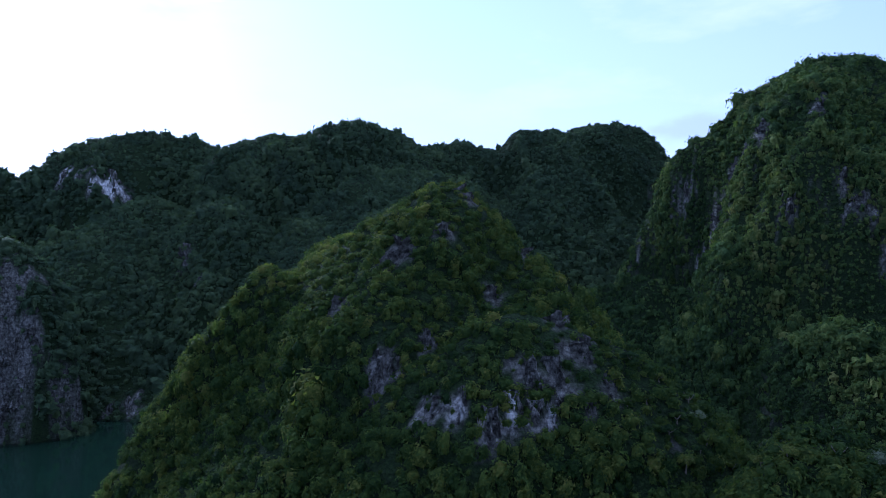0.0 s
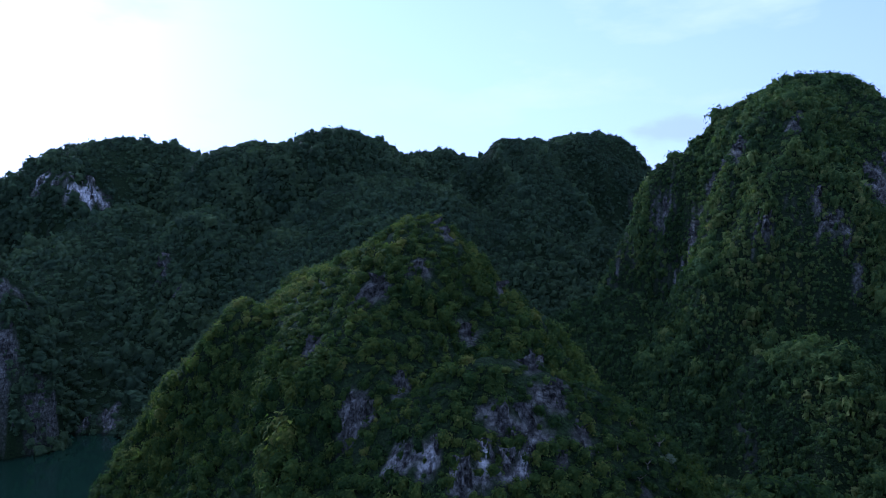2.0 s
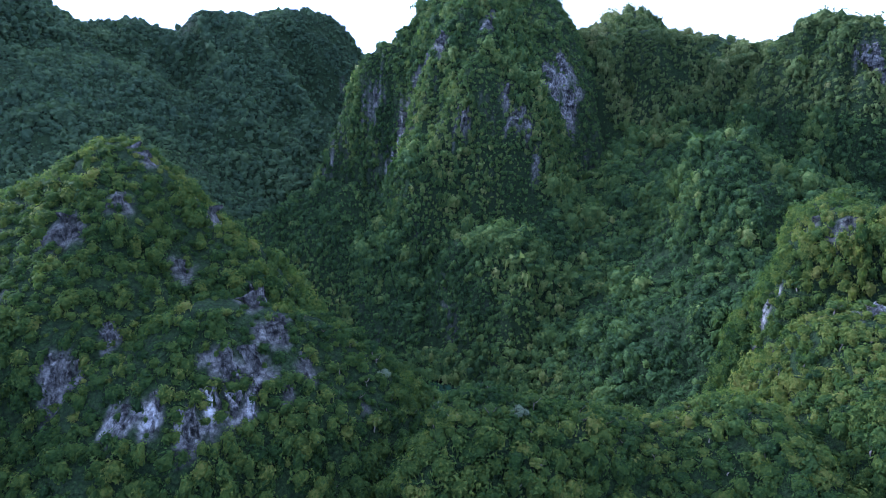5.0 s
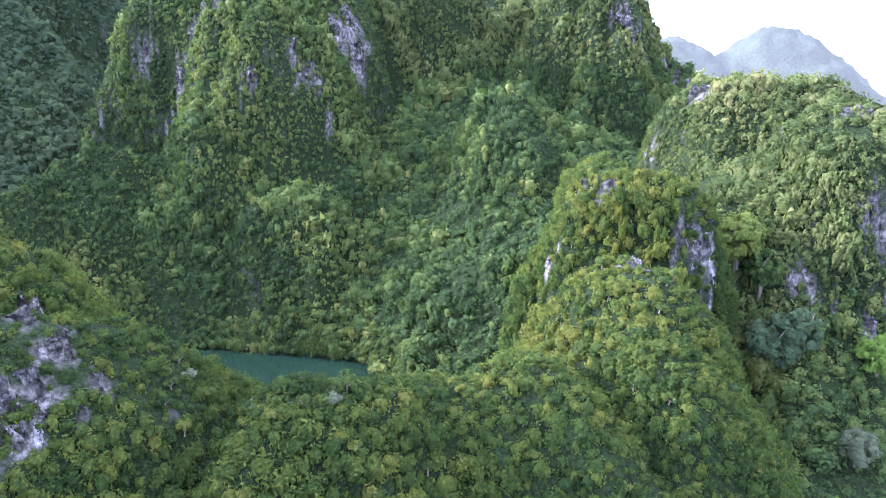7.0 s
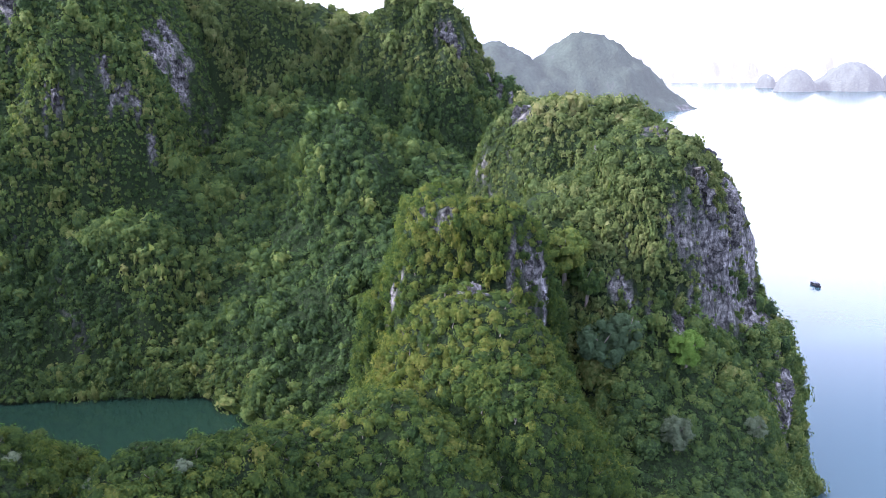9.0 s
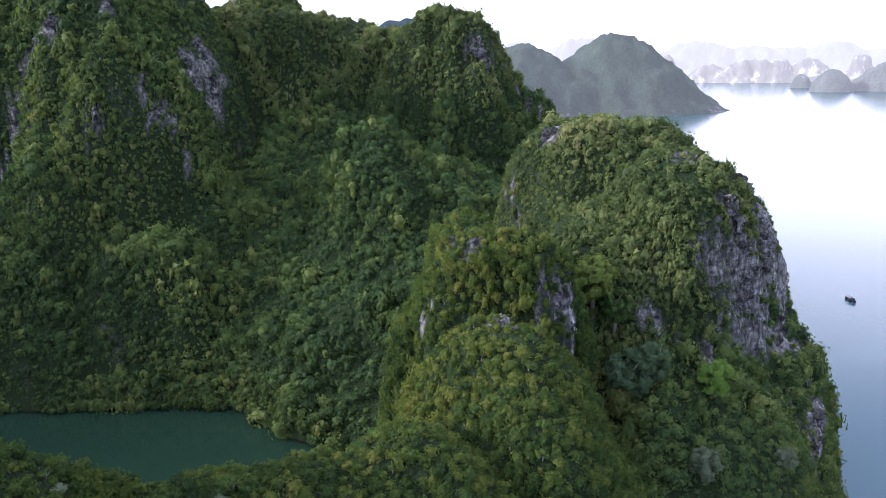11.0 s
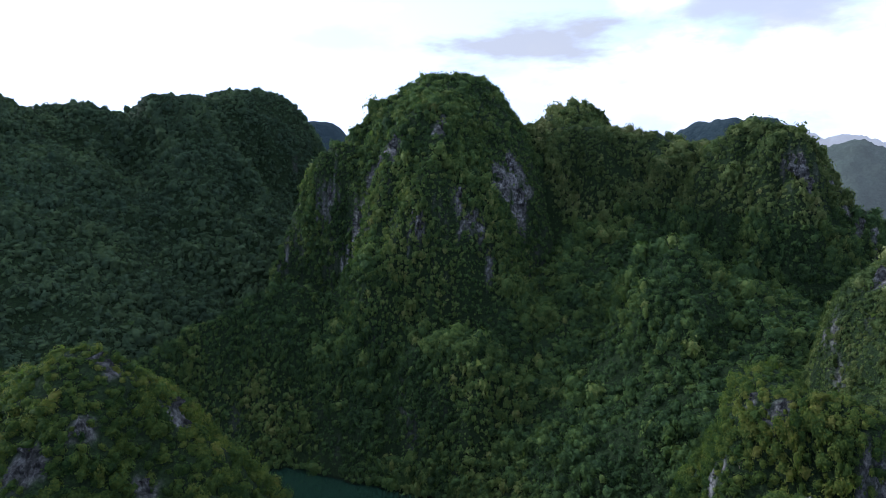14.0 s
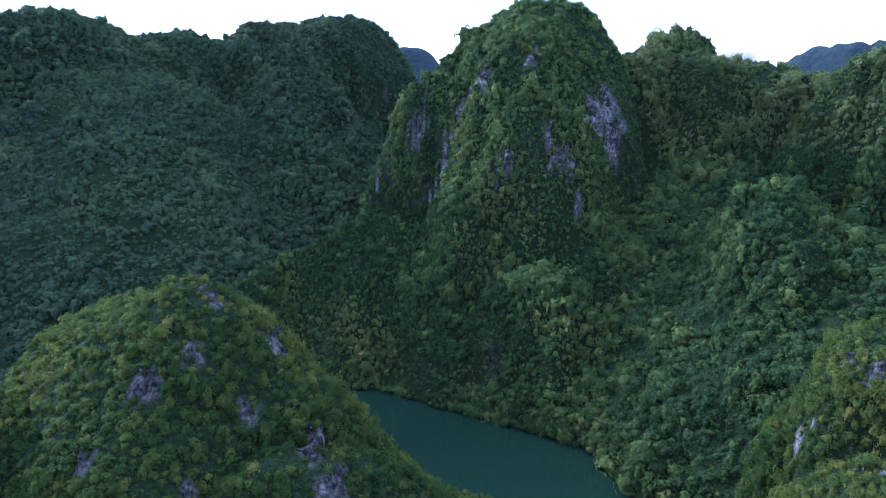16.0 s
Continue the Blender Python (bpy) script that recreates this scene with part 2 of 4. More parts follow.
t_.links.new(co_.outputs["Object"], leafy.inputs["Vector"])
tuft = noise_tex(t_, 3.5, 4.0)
# undergrowth, so dark because shade between the shrubs is put into its colour
undergrowth_shade = mixed(t_, leafy.outputs["Distance"], ramp(t_, tuft, [(0.3, (0.012, 0.023, 0.008)), (0.55, (0.025, 0.044, 0.013)), (0.75, (0.046, 0.064, 0.02))]), (0.006, 0.011, 0.005))
geo_ = t_.nodes.new("ShaderNodeNewGeometry")
sep_ = t_.nodes.new("ShaderNodeSeparateXYZ")
t_.links.new(geo_.outputs["Position"], sep_.inputs["Vector"])
land_colour = mixed(t_, attribute(t_, "cover"), stone, undergrowth_shade)
notch_shade = ramp(t_, sep_.outputs["Z"], [(0.0, (0.25, 0.24, 0.24)), (0.9, (0.30, 0.29, 0.28)), (1.0, (1, 1, 1))])   # tidal notch: wet, and its undercut's shade painted into the colour
t_.links.new(mixed(t_, 1.0, land_colour, notch_shade, "MULTIPLY"), b_.inputs["Base Color"])
rough_ = mixed(t_, attribute(t_, "cover"), streak, mixed(t_, 0.5, leafy.outputs["Distance"], tuft))
bump(t_, b_, rough_, 1.0, 1.3)

LAGOON, t_, b_ = material("lagoon_water", 0.08)
b_.inputs["Base Color"].default_value = (0.008, 0.021, 0.0125, 1)
b_.inputs["IOR"].default_value = 1.33
bump(t_, b_, noise_tex(t_, 0.5, 4.0), 0.05, 0.2)
SEA, t_, b_ = material("sea_water", 0.16)
b_.inputs["Base Color"].default_value = (0.032, 0.066, 0.072, 1)
b_.inputs["IOR"].default_value = 1.33
bump(t_, b_, noise_tex(t_, 0.35, 4.0, (1, 1, 1)), 0.12, 0.3)


# ---- the lie of the land ----
_lat = np.random.RandomState(7).rand(256, 256)


def vnoise(x, y, seed=0):
    x, y = x + 37.13 * seed, y + 91.7 * seed
    i, j = np.floor(x).astype(int), np.floor(y).astype(int)
    u, v = x - i, y - j
    u, v = u * u * (3 - 2 * u), v * v * (3 - 2 * v)
    a, b, c, d = (_lat[(i + p) % 256, (j + q) % 256] for p, q in ((0, 0), (1, 0), (0, 1), (1, 1)))
    return (a * (1 - u) + b * u) * (1 - v) + (c * (1 - u) + d * u) * v - 0.5


def fbm(x, y, seed=0, octaves=4):
    return sum(vnoise(x * 2 ** k, y * 2 ** k, seed + k) / 2 ** k for k in range(octaves))


def lobe(X, Y, x, y, top, rx, ry, rot=0.0, a=2.0, b=1.0, base=-12.0):
    """A rounded tower: top height, half widths, turn of its first axis, fullness of the flanks."""
    c, s = math.cos(radians(rot)), math.sin(radians(rot))
    dx, dy = X - x, Y - y
    d = np.hypot((dx * c + dy * s) / rx, (-dx * s + dy * c) / ry)
    return np.where(d < 1, base + (top - base) * (1 - np.minimum(d, 1) ** a) ** b, base - (d - 1) * 20)


def crag_height(lobes, X, Y, rough=1.0, seed=0, soft=3.0, ribs=5.0):
    wx = rough * (16 * fbm(X / 55, Y / 55, seed + 1, 3) + ribs * fbm(X / 13, Y / 13, seed + 5, 3))
    wy = rough * (16 * fbm(X / 55, Y / 55, seed + 11, 3) + ribs * fbm(X / 13, Y / 13, seed + 15, 3))
    hs = [lobe(X + wx, Y + wy, *l[:5], *l[5:]) for l in lobes]
    top = np.max(hs, axis=0)
    blend = top + np.log(sum(np.exp(np.maximum((h - top) / soft, -30)) for h in hs)) * soft
    return blend + rough * (5.0 * fbm(X / 21, Y / 21, seed + 21, 3) + 1.2 * fbm(X / 4, Y / 4, seed + 25, 2))


SHORE = [(-30, 425), (20, 392), (60, 358), (78, 343), (94, 325), (111, 307), (121, 292), (134, 275), (147, 259), (161, 241), (165, 223), (163, 205), (159, 185), (140, 150), (60, 130), (-80, 200), (-160, 300)]


def cliffed(Z, X, Y):
    """Cuts the land off steeply at the lagoon's shore."""
    inside, far = np.zeros(X.shape, bool), np.full(X.shape, 1e9)
    wx, wy = X + 5 * fbm(X / 16, Y / 16, 90, 3), Y + 5 * fbm(X / 16, Y / 16, 94, 3)
    for (ax, ay), (bx, by) in zip(SHORE, SHORE[1:] + SHORE[:1]):
        k = np.clip(((wx - ax) * (bx - ax) + (wy - ay) * (by - ay)) / ((bx - ax) ** 2 + (by - ay) ** 2), 0, 1)
        far = np.minimum(far, np.hypot(wx - ax - k * (bx - ax), wy - ay - k * (by - ay)))
        if ay != by:
            inside ^= ((ay > wy) != (by > wy)) & (wx < (bx - ax) * (wy - ay) / (by - ay) + ax)
    return np.minimum(Z, np.where(inside, -far - 1.0, 2.6 * far - 1.0))


def height(h, X, Y):
    k = h.get("spread", 1.0)        # the whole hill set back and enlarged alike
    Z = crag_height(h["lobes"], X / k, Y / k, h["rough"], h["seed"], h.get("soft", 3.0), h.get("ribs", 5.0))
    Z = EYE + k * (Z - EYE) + h.get("lift", 0.0)
    return cliffed(Z, X, Y) if h.get("shore") else Z


# lobes: x, y, top, two half widths, turn, fullness a and b, base; bare: rock faces as x, y, z, radius, freshness; scars: bare slopes without a face of their own
HILLS = {
    "cone": dict(seed=1, step=1.6, rough=0.55, soft=5.0, box=(-125, 115, 55, 285),
        bare=[(23.6, 131.4, 89.4, 2.8, 0),
              (-3, 124, 86.9, 2, 1), (-9.5, 120.6, 82.8, 3, 0.1), (-12, 119.9, 79.9, 2.4, 0.3), (-21.7, 133.2, 93.4, 2.3, 0), (-10.8, 121.4, 83.4, 3.6, 0.3),
              (20.5, 163.4, 102.2, 2.8, 0), (-8.1, 140.7, 104.4, 2.8, 0), (-2.9, 124.4, 87.4, 2.4, 0.8), (6.4, 155.9, 117.1, 3.1, 0), (-0.4, 143, 108, 3.6, 0),
              (21.1, 159.8, 99.4, 5.3, 0.1), (-10.1, 141.1, 103.6, 4.2, 0), (10.4, 139.2, 95.2, 2.4, 0), (23.2, 131.2, 89.2, 3.6, 0.1), (-2.7, 125.5, 88.3, 1.9, 0.8)],
        lobes=[
        (-7.6, 173.4, 110.3, 71.7, 92, 0, 2.62, 1.08, -12),
        (1.4, 158.6, 120.4, 23.7, 21.7, 0, 1.44, 0.47, 80),
        (-42.6, 160.3, 101.7, 12.3, 19.9, 0, 1.89, 0.94, 70),
        (-45.7, 152.5, 93.5, 54.9, 18.2, 0, 1.39, 0.78, -12),
        (21.5, 144.7, 102.5, 72.8, 69.6, 0, 1.17, 0.83, -12)]),
    "saddle": dict(seed=2, step=1.6, rough=0.55, box=(-85, 195, -10, 235),
        bare=[(23.4, 117, 86.7, 3.2, 0.05), (24.8, 116.2, 85.5, 2.1, 0), (19.3, 112.1, 83.4, 3.5, 0.2), (18.7, 109.4, 80.3, 2.2, 0.6), (14.7, 110.3, 82.9, 1.8, 0.5), (29, 113.6, 81.2, 1.8, 0), (28.5, 111.2, 79.4, 1.4, 0.1), (24.1, 108.3, 78.2, 1.9, 0.1), (38, 109.9, 73.4, 0.9, 0),
              (-2.2, 109, 78.6, 2.7, 0.9), (2.3, 106.5, 77.8, 2.2, 1.6), (7.6, 104.7, 76.1, 2.7, 0.3), (11.4, 107.4, 79.8, 2.6, 1.7), (15, 107.5, 78.5, 2.4, 0.6),
              (17.6, 107.5, 78.2, 2.4, 1.6), (3.2, 108, 80.9, 2.0, 0.9), (7, 105.4, 77.1, 3.2, 0.5), (15.4, 111.7, 84, 4.3, 0.2),
              (21.2, 122.5, 91.5, 2.5, 0), (28.5, 113.9, 81.4, 2.4, 0), (25.1, 118.6, 87.3, 2.8, 0)],
        lobes=[
        (15.7, 123.9, 94.5, 88.9, 45.3, 0, 1.38, 0.71, -12),
        (54.5, 92, 77.6, 29.6, 24, 0, 2.68, 0.92, -12),
        (69.4, 91.5, 72.6, 70.6, 31.4, 0, 2.4, 0.8, -12),
        (94.3, 72.2, 77.1, 37.2, 53.1, 0, 1.83, 0.78, -12),
        (81.1, 133.3, 50.6, 84.7, 66, -40, 1.32, 0.91, -12)]),
    "peak": dict(seed=3, step=1.6, rough=0.3, box=(60, 205, 0, 155),
        bare=[(133, 103.5, 80.5, 2.8, 0.5), (136.5, 108.5, 73.5, 2.4, 0.5), (126.7, 74.4, 89.5, 3.4, 1.3), (144.9, 70.2, 88.1, 4.4, 0.3), (148.5, 67, 81.5, 2.8, 1.7), (144.1, 70.5, 85.7, 2.4, 1.4),
              (138.5, 90.3, 102.7, 2.0, 0), (139.3, 98.8, 102, 1.9, 0), (136.9, 92.7, 99.7, 2.3, 0), (143.2, 73.4, 93.9, 2.7, 0), (148, 69.5, 92.6, 3.8, 0.2),
              (131.7, 98.2, 86.4, 2.3, 0.1)],
        lobes=[
        (150.8, 101.9, 105.8, 20.2, 30.9, -60, 2.83, 0.46, -12),
        (146.4, 84.7, 105.3, 26.8, 12.3, -60, 3.59, 0.6, -12),
        (147, 109, 84, 20, 24, 0, 2.82, 0.56, -12),
        (126.7, 74.5, 89.5, 32.7, 41.3, 0, 2.12, 0.67, -12),
        (114.7, 64.4, 80.3, 35.5, 47.6, 0, 2, 0.78, -12),
        (122.8, 50.8, 64.8, 22.9, 26.9, 0, 1.94, 0.8, -12)]),
    "headland": dict(seed=4, wrap=-0.35, step=1.8, scars=[(211, 39, 90, 6, 0.4), (213, 35, 77, 8, 0.4), (219, 31, 61, 8, 0.45), (230, 40, 97, 10, 0.35), (229, 35, 78, 10, 0.4), (211, 45, 106, 4, 0.2), (194, 40, 67, 4, 0.6)],
         rough=0.6, soft=6.0, ribs=8.0, cliffs=0.7, box=(60, 310, -45, 170),
        bare=[(226.6, 114.6, 119.6, 5.7, 0.1), (211.6, 78.1, 109.7, 4.5, 0.1), (213.2, 63.7, 116.6, 5.1, 0.1), (228.3, 44.3, 104.4, 7.9, 0.1), (222.6, 39.7, 95.1, 9, 0.15),
              (219, 37.1, 85.5, 7.9, 0.1), (205, 38.4, 80.1, 8.4, 0.15), (219.3, 31.5, 62.2, 9.5, 0.2), (186.3, 42.6, 66.3, 3.9, 0.8), (179.4, 59.6, 76.8, 3.7, 0.2),
              (179, 55.8, 70.9, 2.6, 0.4), (205.9, 41.6, 95, 7.8, 0.1), (204.6, 45.3, 103.3, 6, 0), (207.8, 18.3, 38.6, 8.5, 1.2), (211.4, 17.9, 43.6, 6.5, 1.0), (214, 15, 30, 6, 0.9),
              (171.1, 72.8, 69.7, 3.1, 0.2)],
        lobes=[
        (240.5, 104, 124.5, 44.5, 40, 111, 4, 0.31, -12),
        (214.1, 62.8, 119, 35.1, 40, 111, 2.56, 0.58, -12),
        (225.4, 62.1, 106.7, 50.4, 30.2, 111, 3.71, 1.09, -12),
        (231.4, 33.3, 60.1, 22, 42.3, 111, 3.05, 0.52, -12),
        (201.4, 79.3, 102.7, 65.2, 51.1, 111, 2.05, 0.79, -12),
        (187.5, 48.6, 64.6, 52.5, 47.2, 0, 2.01, 0.8, -12),
        (150.6, 34.9, 36, 71.6, 60.1, 0, 2, 1, -12),
        (225.5, 34.4, 54.9, 45.1, 30.2, 0, 2.1, 1.03, -12)]),
    "tower": dict(scars=[(160, 367, 150, 6, 0.1), (152, 369, 131, 6, 0.05), (147, 371, 108, 5, 0), (139, 390, 132, 6, 0.05), (225, 325, 147, 6, 0.15), (236, 322, 135, 7, 0.1), (190, 335, 178, 4, 0), (164, 321, 122, 4, 0)], seed=5, step=2.4, rough=0.75, soft=9.0, ribs=9.0, cliffs=0.42, shore=True, box=(-85, 365, 175, 565),
        bare=[(162.8, 359.3, 156.8, 5, 0.5), (231, 326.2, 155.5, 8, 0.45), (220.7, 320.5, 141.2, 11.2, 0.15), (232.3, 320.3, 132.5, 8.6, 0.2), (152, 370, 123.3, 7.7, 0.1),
              (185.6, 333.9, 176.3, 4.5, 0.1), (164.5, 320.8, 125.5, 6.1, 0.1), (189.3, 307.5, 124.6, 6.9, 0.1), (144.5, 376.7, 93.7, 2.5, 1), (135.4, 349.6, 65.2, 4, 0.5),
              (167.2, 352.9, 167.6, 6.5, 0.1), (140.8, 390.9, 139.3, 6, 0), (187.9, 315.9, 139.5, 5.3, 0)],
        lobes=[
        (225.3, 390.8, 211.3, 77.5, 103.9, -29, 1.98, 0.37, -12),
        (151, 396.7, 168, 63.2, 30, -29, 2.15, 1.16, -12),
        (192.3, 393.8, 184.9, 70.2, 30, -29, 2.75, 0.56, -12),
        (233.8, 339.2, 136.5, 84.7, 139.6, -34, 1.09, 1.07, -12),
        (110.4, 369.8, 91.1, 185.4, 44.5, -20, 1, 0.85, -12),
        (153, 344, 117, 78, 42, -62, 1.3, 1.0, -12),
        (101.1, 367.8, 45.4, 30, 30.4, -45, 1.89, 0.72, -12),
        (132, 341.4, 56.5, 37.1, 39.2, -50, 1.68, 0.82, -12),
        (133.2, 322.3, 51, 32.8, 30, -55, 1.95, 0.7, -12),
        (170.7, 289, 72, 63, 30, -55, 1.82, 0.88, -12)]),
    "back_ridge": dict(scars=[(345, 207, 148, 5, 0.1), (363, 199, 127, 5, 0.1), (352.5, 185.8, 119.6, 6, 0.1), (351.3, 198.5, 129.7, 5, 0.15)], scrub_line=128, scrub_haze=0.2, seed=6, step=2.6, rough=0.8, soft=12.0, ribs=12.0, cliffs=0.1, shore=True, box=(115, 480, 40, 505),
        bare=[(322.2, 205.1, 154.8, 7.2, 0.15), (315.9, 212.8, 154.9, 4.8, 0.1), (318.8, 199.3, 143.1, 4.8, 0),
              (319.1, 205.2, 151.8, 5.6, 0.1), (347.4, 190.9, 122.6, 4.2, 0.1), (202.5, 162, 38.3, 2.8, 0.9)],
        lobes=[
        (318.2, 372.5, 192.8, 29.4, 24.3, -41, 3.06, 0.45, 150),
        (287.6, 345, 177.6, 143, 40, -41, 3.11, 0.45, -12),
        (336.2, 264.6, 168.4, 84.5, 32.3, -50, 2.22, 0.52, -12),
        (329.6, 230.3, 175.2, 61.5, 48.6, -54, 2.22, 0.6, -12),
        (358.4, 204.2, 130.1, 49.2, 33.1, 0, 2.21, 0.49, -12),
        (254, 231, 118, 58, 44, 42, 2.0, 0.82, -12),
        (306.8, 298, 126.9, 133.9, 150.6, -44, 1.55, 1.02, -12),
        (275.5, 200.9, 99.8, 138.5, 111.6, -60, 1, 0.64, -12)]),
    "far_ridge": dict(seed=7, step=3.6, rough=0.8, soft=9.0, ribs=14.0, spread=1.03, lift=1.5, box=(-290, 310, 295, 900),
        bare=[(-186.7, 479.4, 101.4, 7.7, 0.1), (-177.2, 464.9, 82, 6.3, 0.1)],
        lobes=[
        (-82.2, 620, 217.2, 108, 77.2, 0, 2.16, 0.36, -12),
        (-159.6, 631.9, 205.7, 98.3, 92.9, 0, 2.3, 0.34, -12),
        (13.1, 653.9, 206.2, 108, 81.7, 0, 2.21, 0.46, -12),
        (81.5, 625.7, 211.1, 51.3, 57.1, 0, 3.49, 0.46, -12),
        (146.4, 638.9, 219, 88.3, 79.5, 0, 2.77, 0.48, -12),
        (-35.7, 590.9, 174.1, 219.9, 282.2, 0, 1.6, 1.17, -12),
        (97.4, 589.1, 201.3, 185.7, 182.1, 0, 1, 0.97, -12),
        (-166.4, 524.1, 138.2, 75.3, 100.7, 0, 2.11, 0.87, -12),
        (8, 557.2, 162.5, 120.6, 159.7, 0, 1.4, 1.01, -12)]),
    "white_cliff": dict(seed=8, step=4.0, rough=0.8, soft=8.0, box=(-555, -40, 370, 820),
        bare=[(-297, 599, 164, 12, 2), (-309, 600, 167, 9, 2), (-288, 599, 157, 9, 1.8), (-324, 602, 169, 6, 1.2), (-342, 604.5, 169.9, 8, 2), (-205.2, 415, 6.1, 4.9, 0.7), (-193.8, 416.6, 7.4, 6.8, 0.8)],
        lobes=[
        (-311.7, 670.7, 213.9, 125.9, 83.5, 22, 2.25, 0.3, -12),
        (-267.2, 685.3, 215.4, 110.6, 92, 22, 2.36, 0.51, -12),
        (-436, 622.1, 179.1, 94.7, 80, 20, 2.07, 0.53, -12),
        (-254.4, 583.7, 152.5, 194.2, 186.1, 10, 1.19, 0.85, -12)]),
    "left_cliff": dict(scars=[(-232, 363, 60, 20, 0), (-228, 361, 22, 16, 0.05), (-211, 374, 28, 13, 0.1), (-234, 368, 84, 12, 0)], seed=9, step=2.6, rough=0.6, box=(-365, -185, 335, 440),
        bare=[(-225, 365.2, 62.4, 10, 0.1), (-233.6, 360.4, 44.8, 10, 0.2), (-217.1, 364.8, 21.1, 5.4, 0.7), (-231.1, 360.3, 20.6, 9.1, 0.3)],
        lobes=[
        (-275.3, 386.2, 111.1, 66.7, 32.5, 0, 3.44, 0.37, -12),
        (-245.5, 389, 94.4, 29.4, 15, 0, 3.03, 0.43, -12)]),
    "hind_hill": dict(seed=10, step=6.0, rough=1.4, box=(150, 565, 745, 975), lobes=[
        (297.9, 859.2, 207.2, 122.7, 64.9, 0, 1.79, 0.61, -12),
        (430, 860, 190, 110, 90, 0, 2.2, 0.6, -12)]),
    "hind_island": dict(seed=11, step=7.0, rough=1.6, box=(660, 1025, 495, 860), lobes=[
        (837.6, 681.3, 202.9, 148.2, 83.6, -45, 2.06, 0.68, -12),
        (889.5, 631.4, 207.7, 109.6, 100, -45, 2.21, 0.7, -12)]),
    "far_island": dict(seed=12, step=12.0, rough=2.0, box=(1450, 2500, 300, 1250), lobes=[
        (1889.3, 762, 216.1, 337, 247.1, -60, 1.41, 1.3, -12),
        (1722.1, 978.8, 183.2, 258.7, 255.7, -60, 1.48, 0.73, -12),
        (2075, 655, 85, 165, 120, -60, 1, 1.2, -12),
        (1718.2, 810.4, 65.5, 140.9, 169.3, -60, 1, 1.23, -12)]),
}


def land(X, Y):
    return np.max([height(h, X, Y) for h in HILLS.values()], axis=0)


_gx, _gy = np.meshgrid(np.arange(-560, 1100, 5.0), np.arange(-60, 980, 5.0))
_LAND = land(_gx, _gy)


def seen_from_climb(p):
    """Whether a place on the slopes can be seen from the camera's climb, not hidden behind another hill."""
    seen = np.zeros(len(p), bool)
    for height in (108.0, 135.0, 162.0):
        free = np.ones(len(p), bool)
        for k in np.linspace(0.06, 0.96, 46):
            q = p * k + np.array((0, 0, height)) * (1 - k)
            ix, iy = np.clip(((q[:, 0] + 560) / 5).round().astype(int), 0, _LAND.shape[1] - 1), np.clip(((q[:, 1] + 60) / 5).round().astype(int), 0, _LAND.shape[0] - 1)
            free &= _LAND[iy, ix] < q[:, 2] + 13
        seen |= free
    return seen


def mesh_of(name, verts, faces, mats, attrs=(), smooth=True):
    me = bpy.data.meshes.new(name)
    n, k = faces.shape
    me.vertices.add(len(verts)), me.loops.add(n * k), me.polygons.add(n)
    me.vertices.foreach_set("co", np.asarray(verts, np.float32).ravel())
    me.loops.foreach_set("vertex_index", np.asarray(faces, np.int32).ravel())
    me.polygons.foreach_set("loop_start", np.arange(0, n * k, k, dtype=np.int32))
    me.polygons.foreach_set("use_smooth", np.full(n, smooth) if np.ndim(smooth) == 0 else smooth)
    for key, values in attrs:
        me.attributes.new(key, "FLOAT", "POINT").data.foreach_set("value", np.asarray(values, np.float32))
    for m in mats:
        me.materials.append(m)
    me.update(calc_edges=True)
    return me


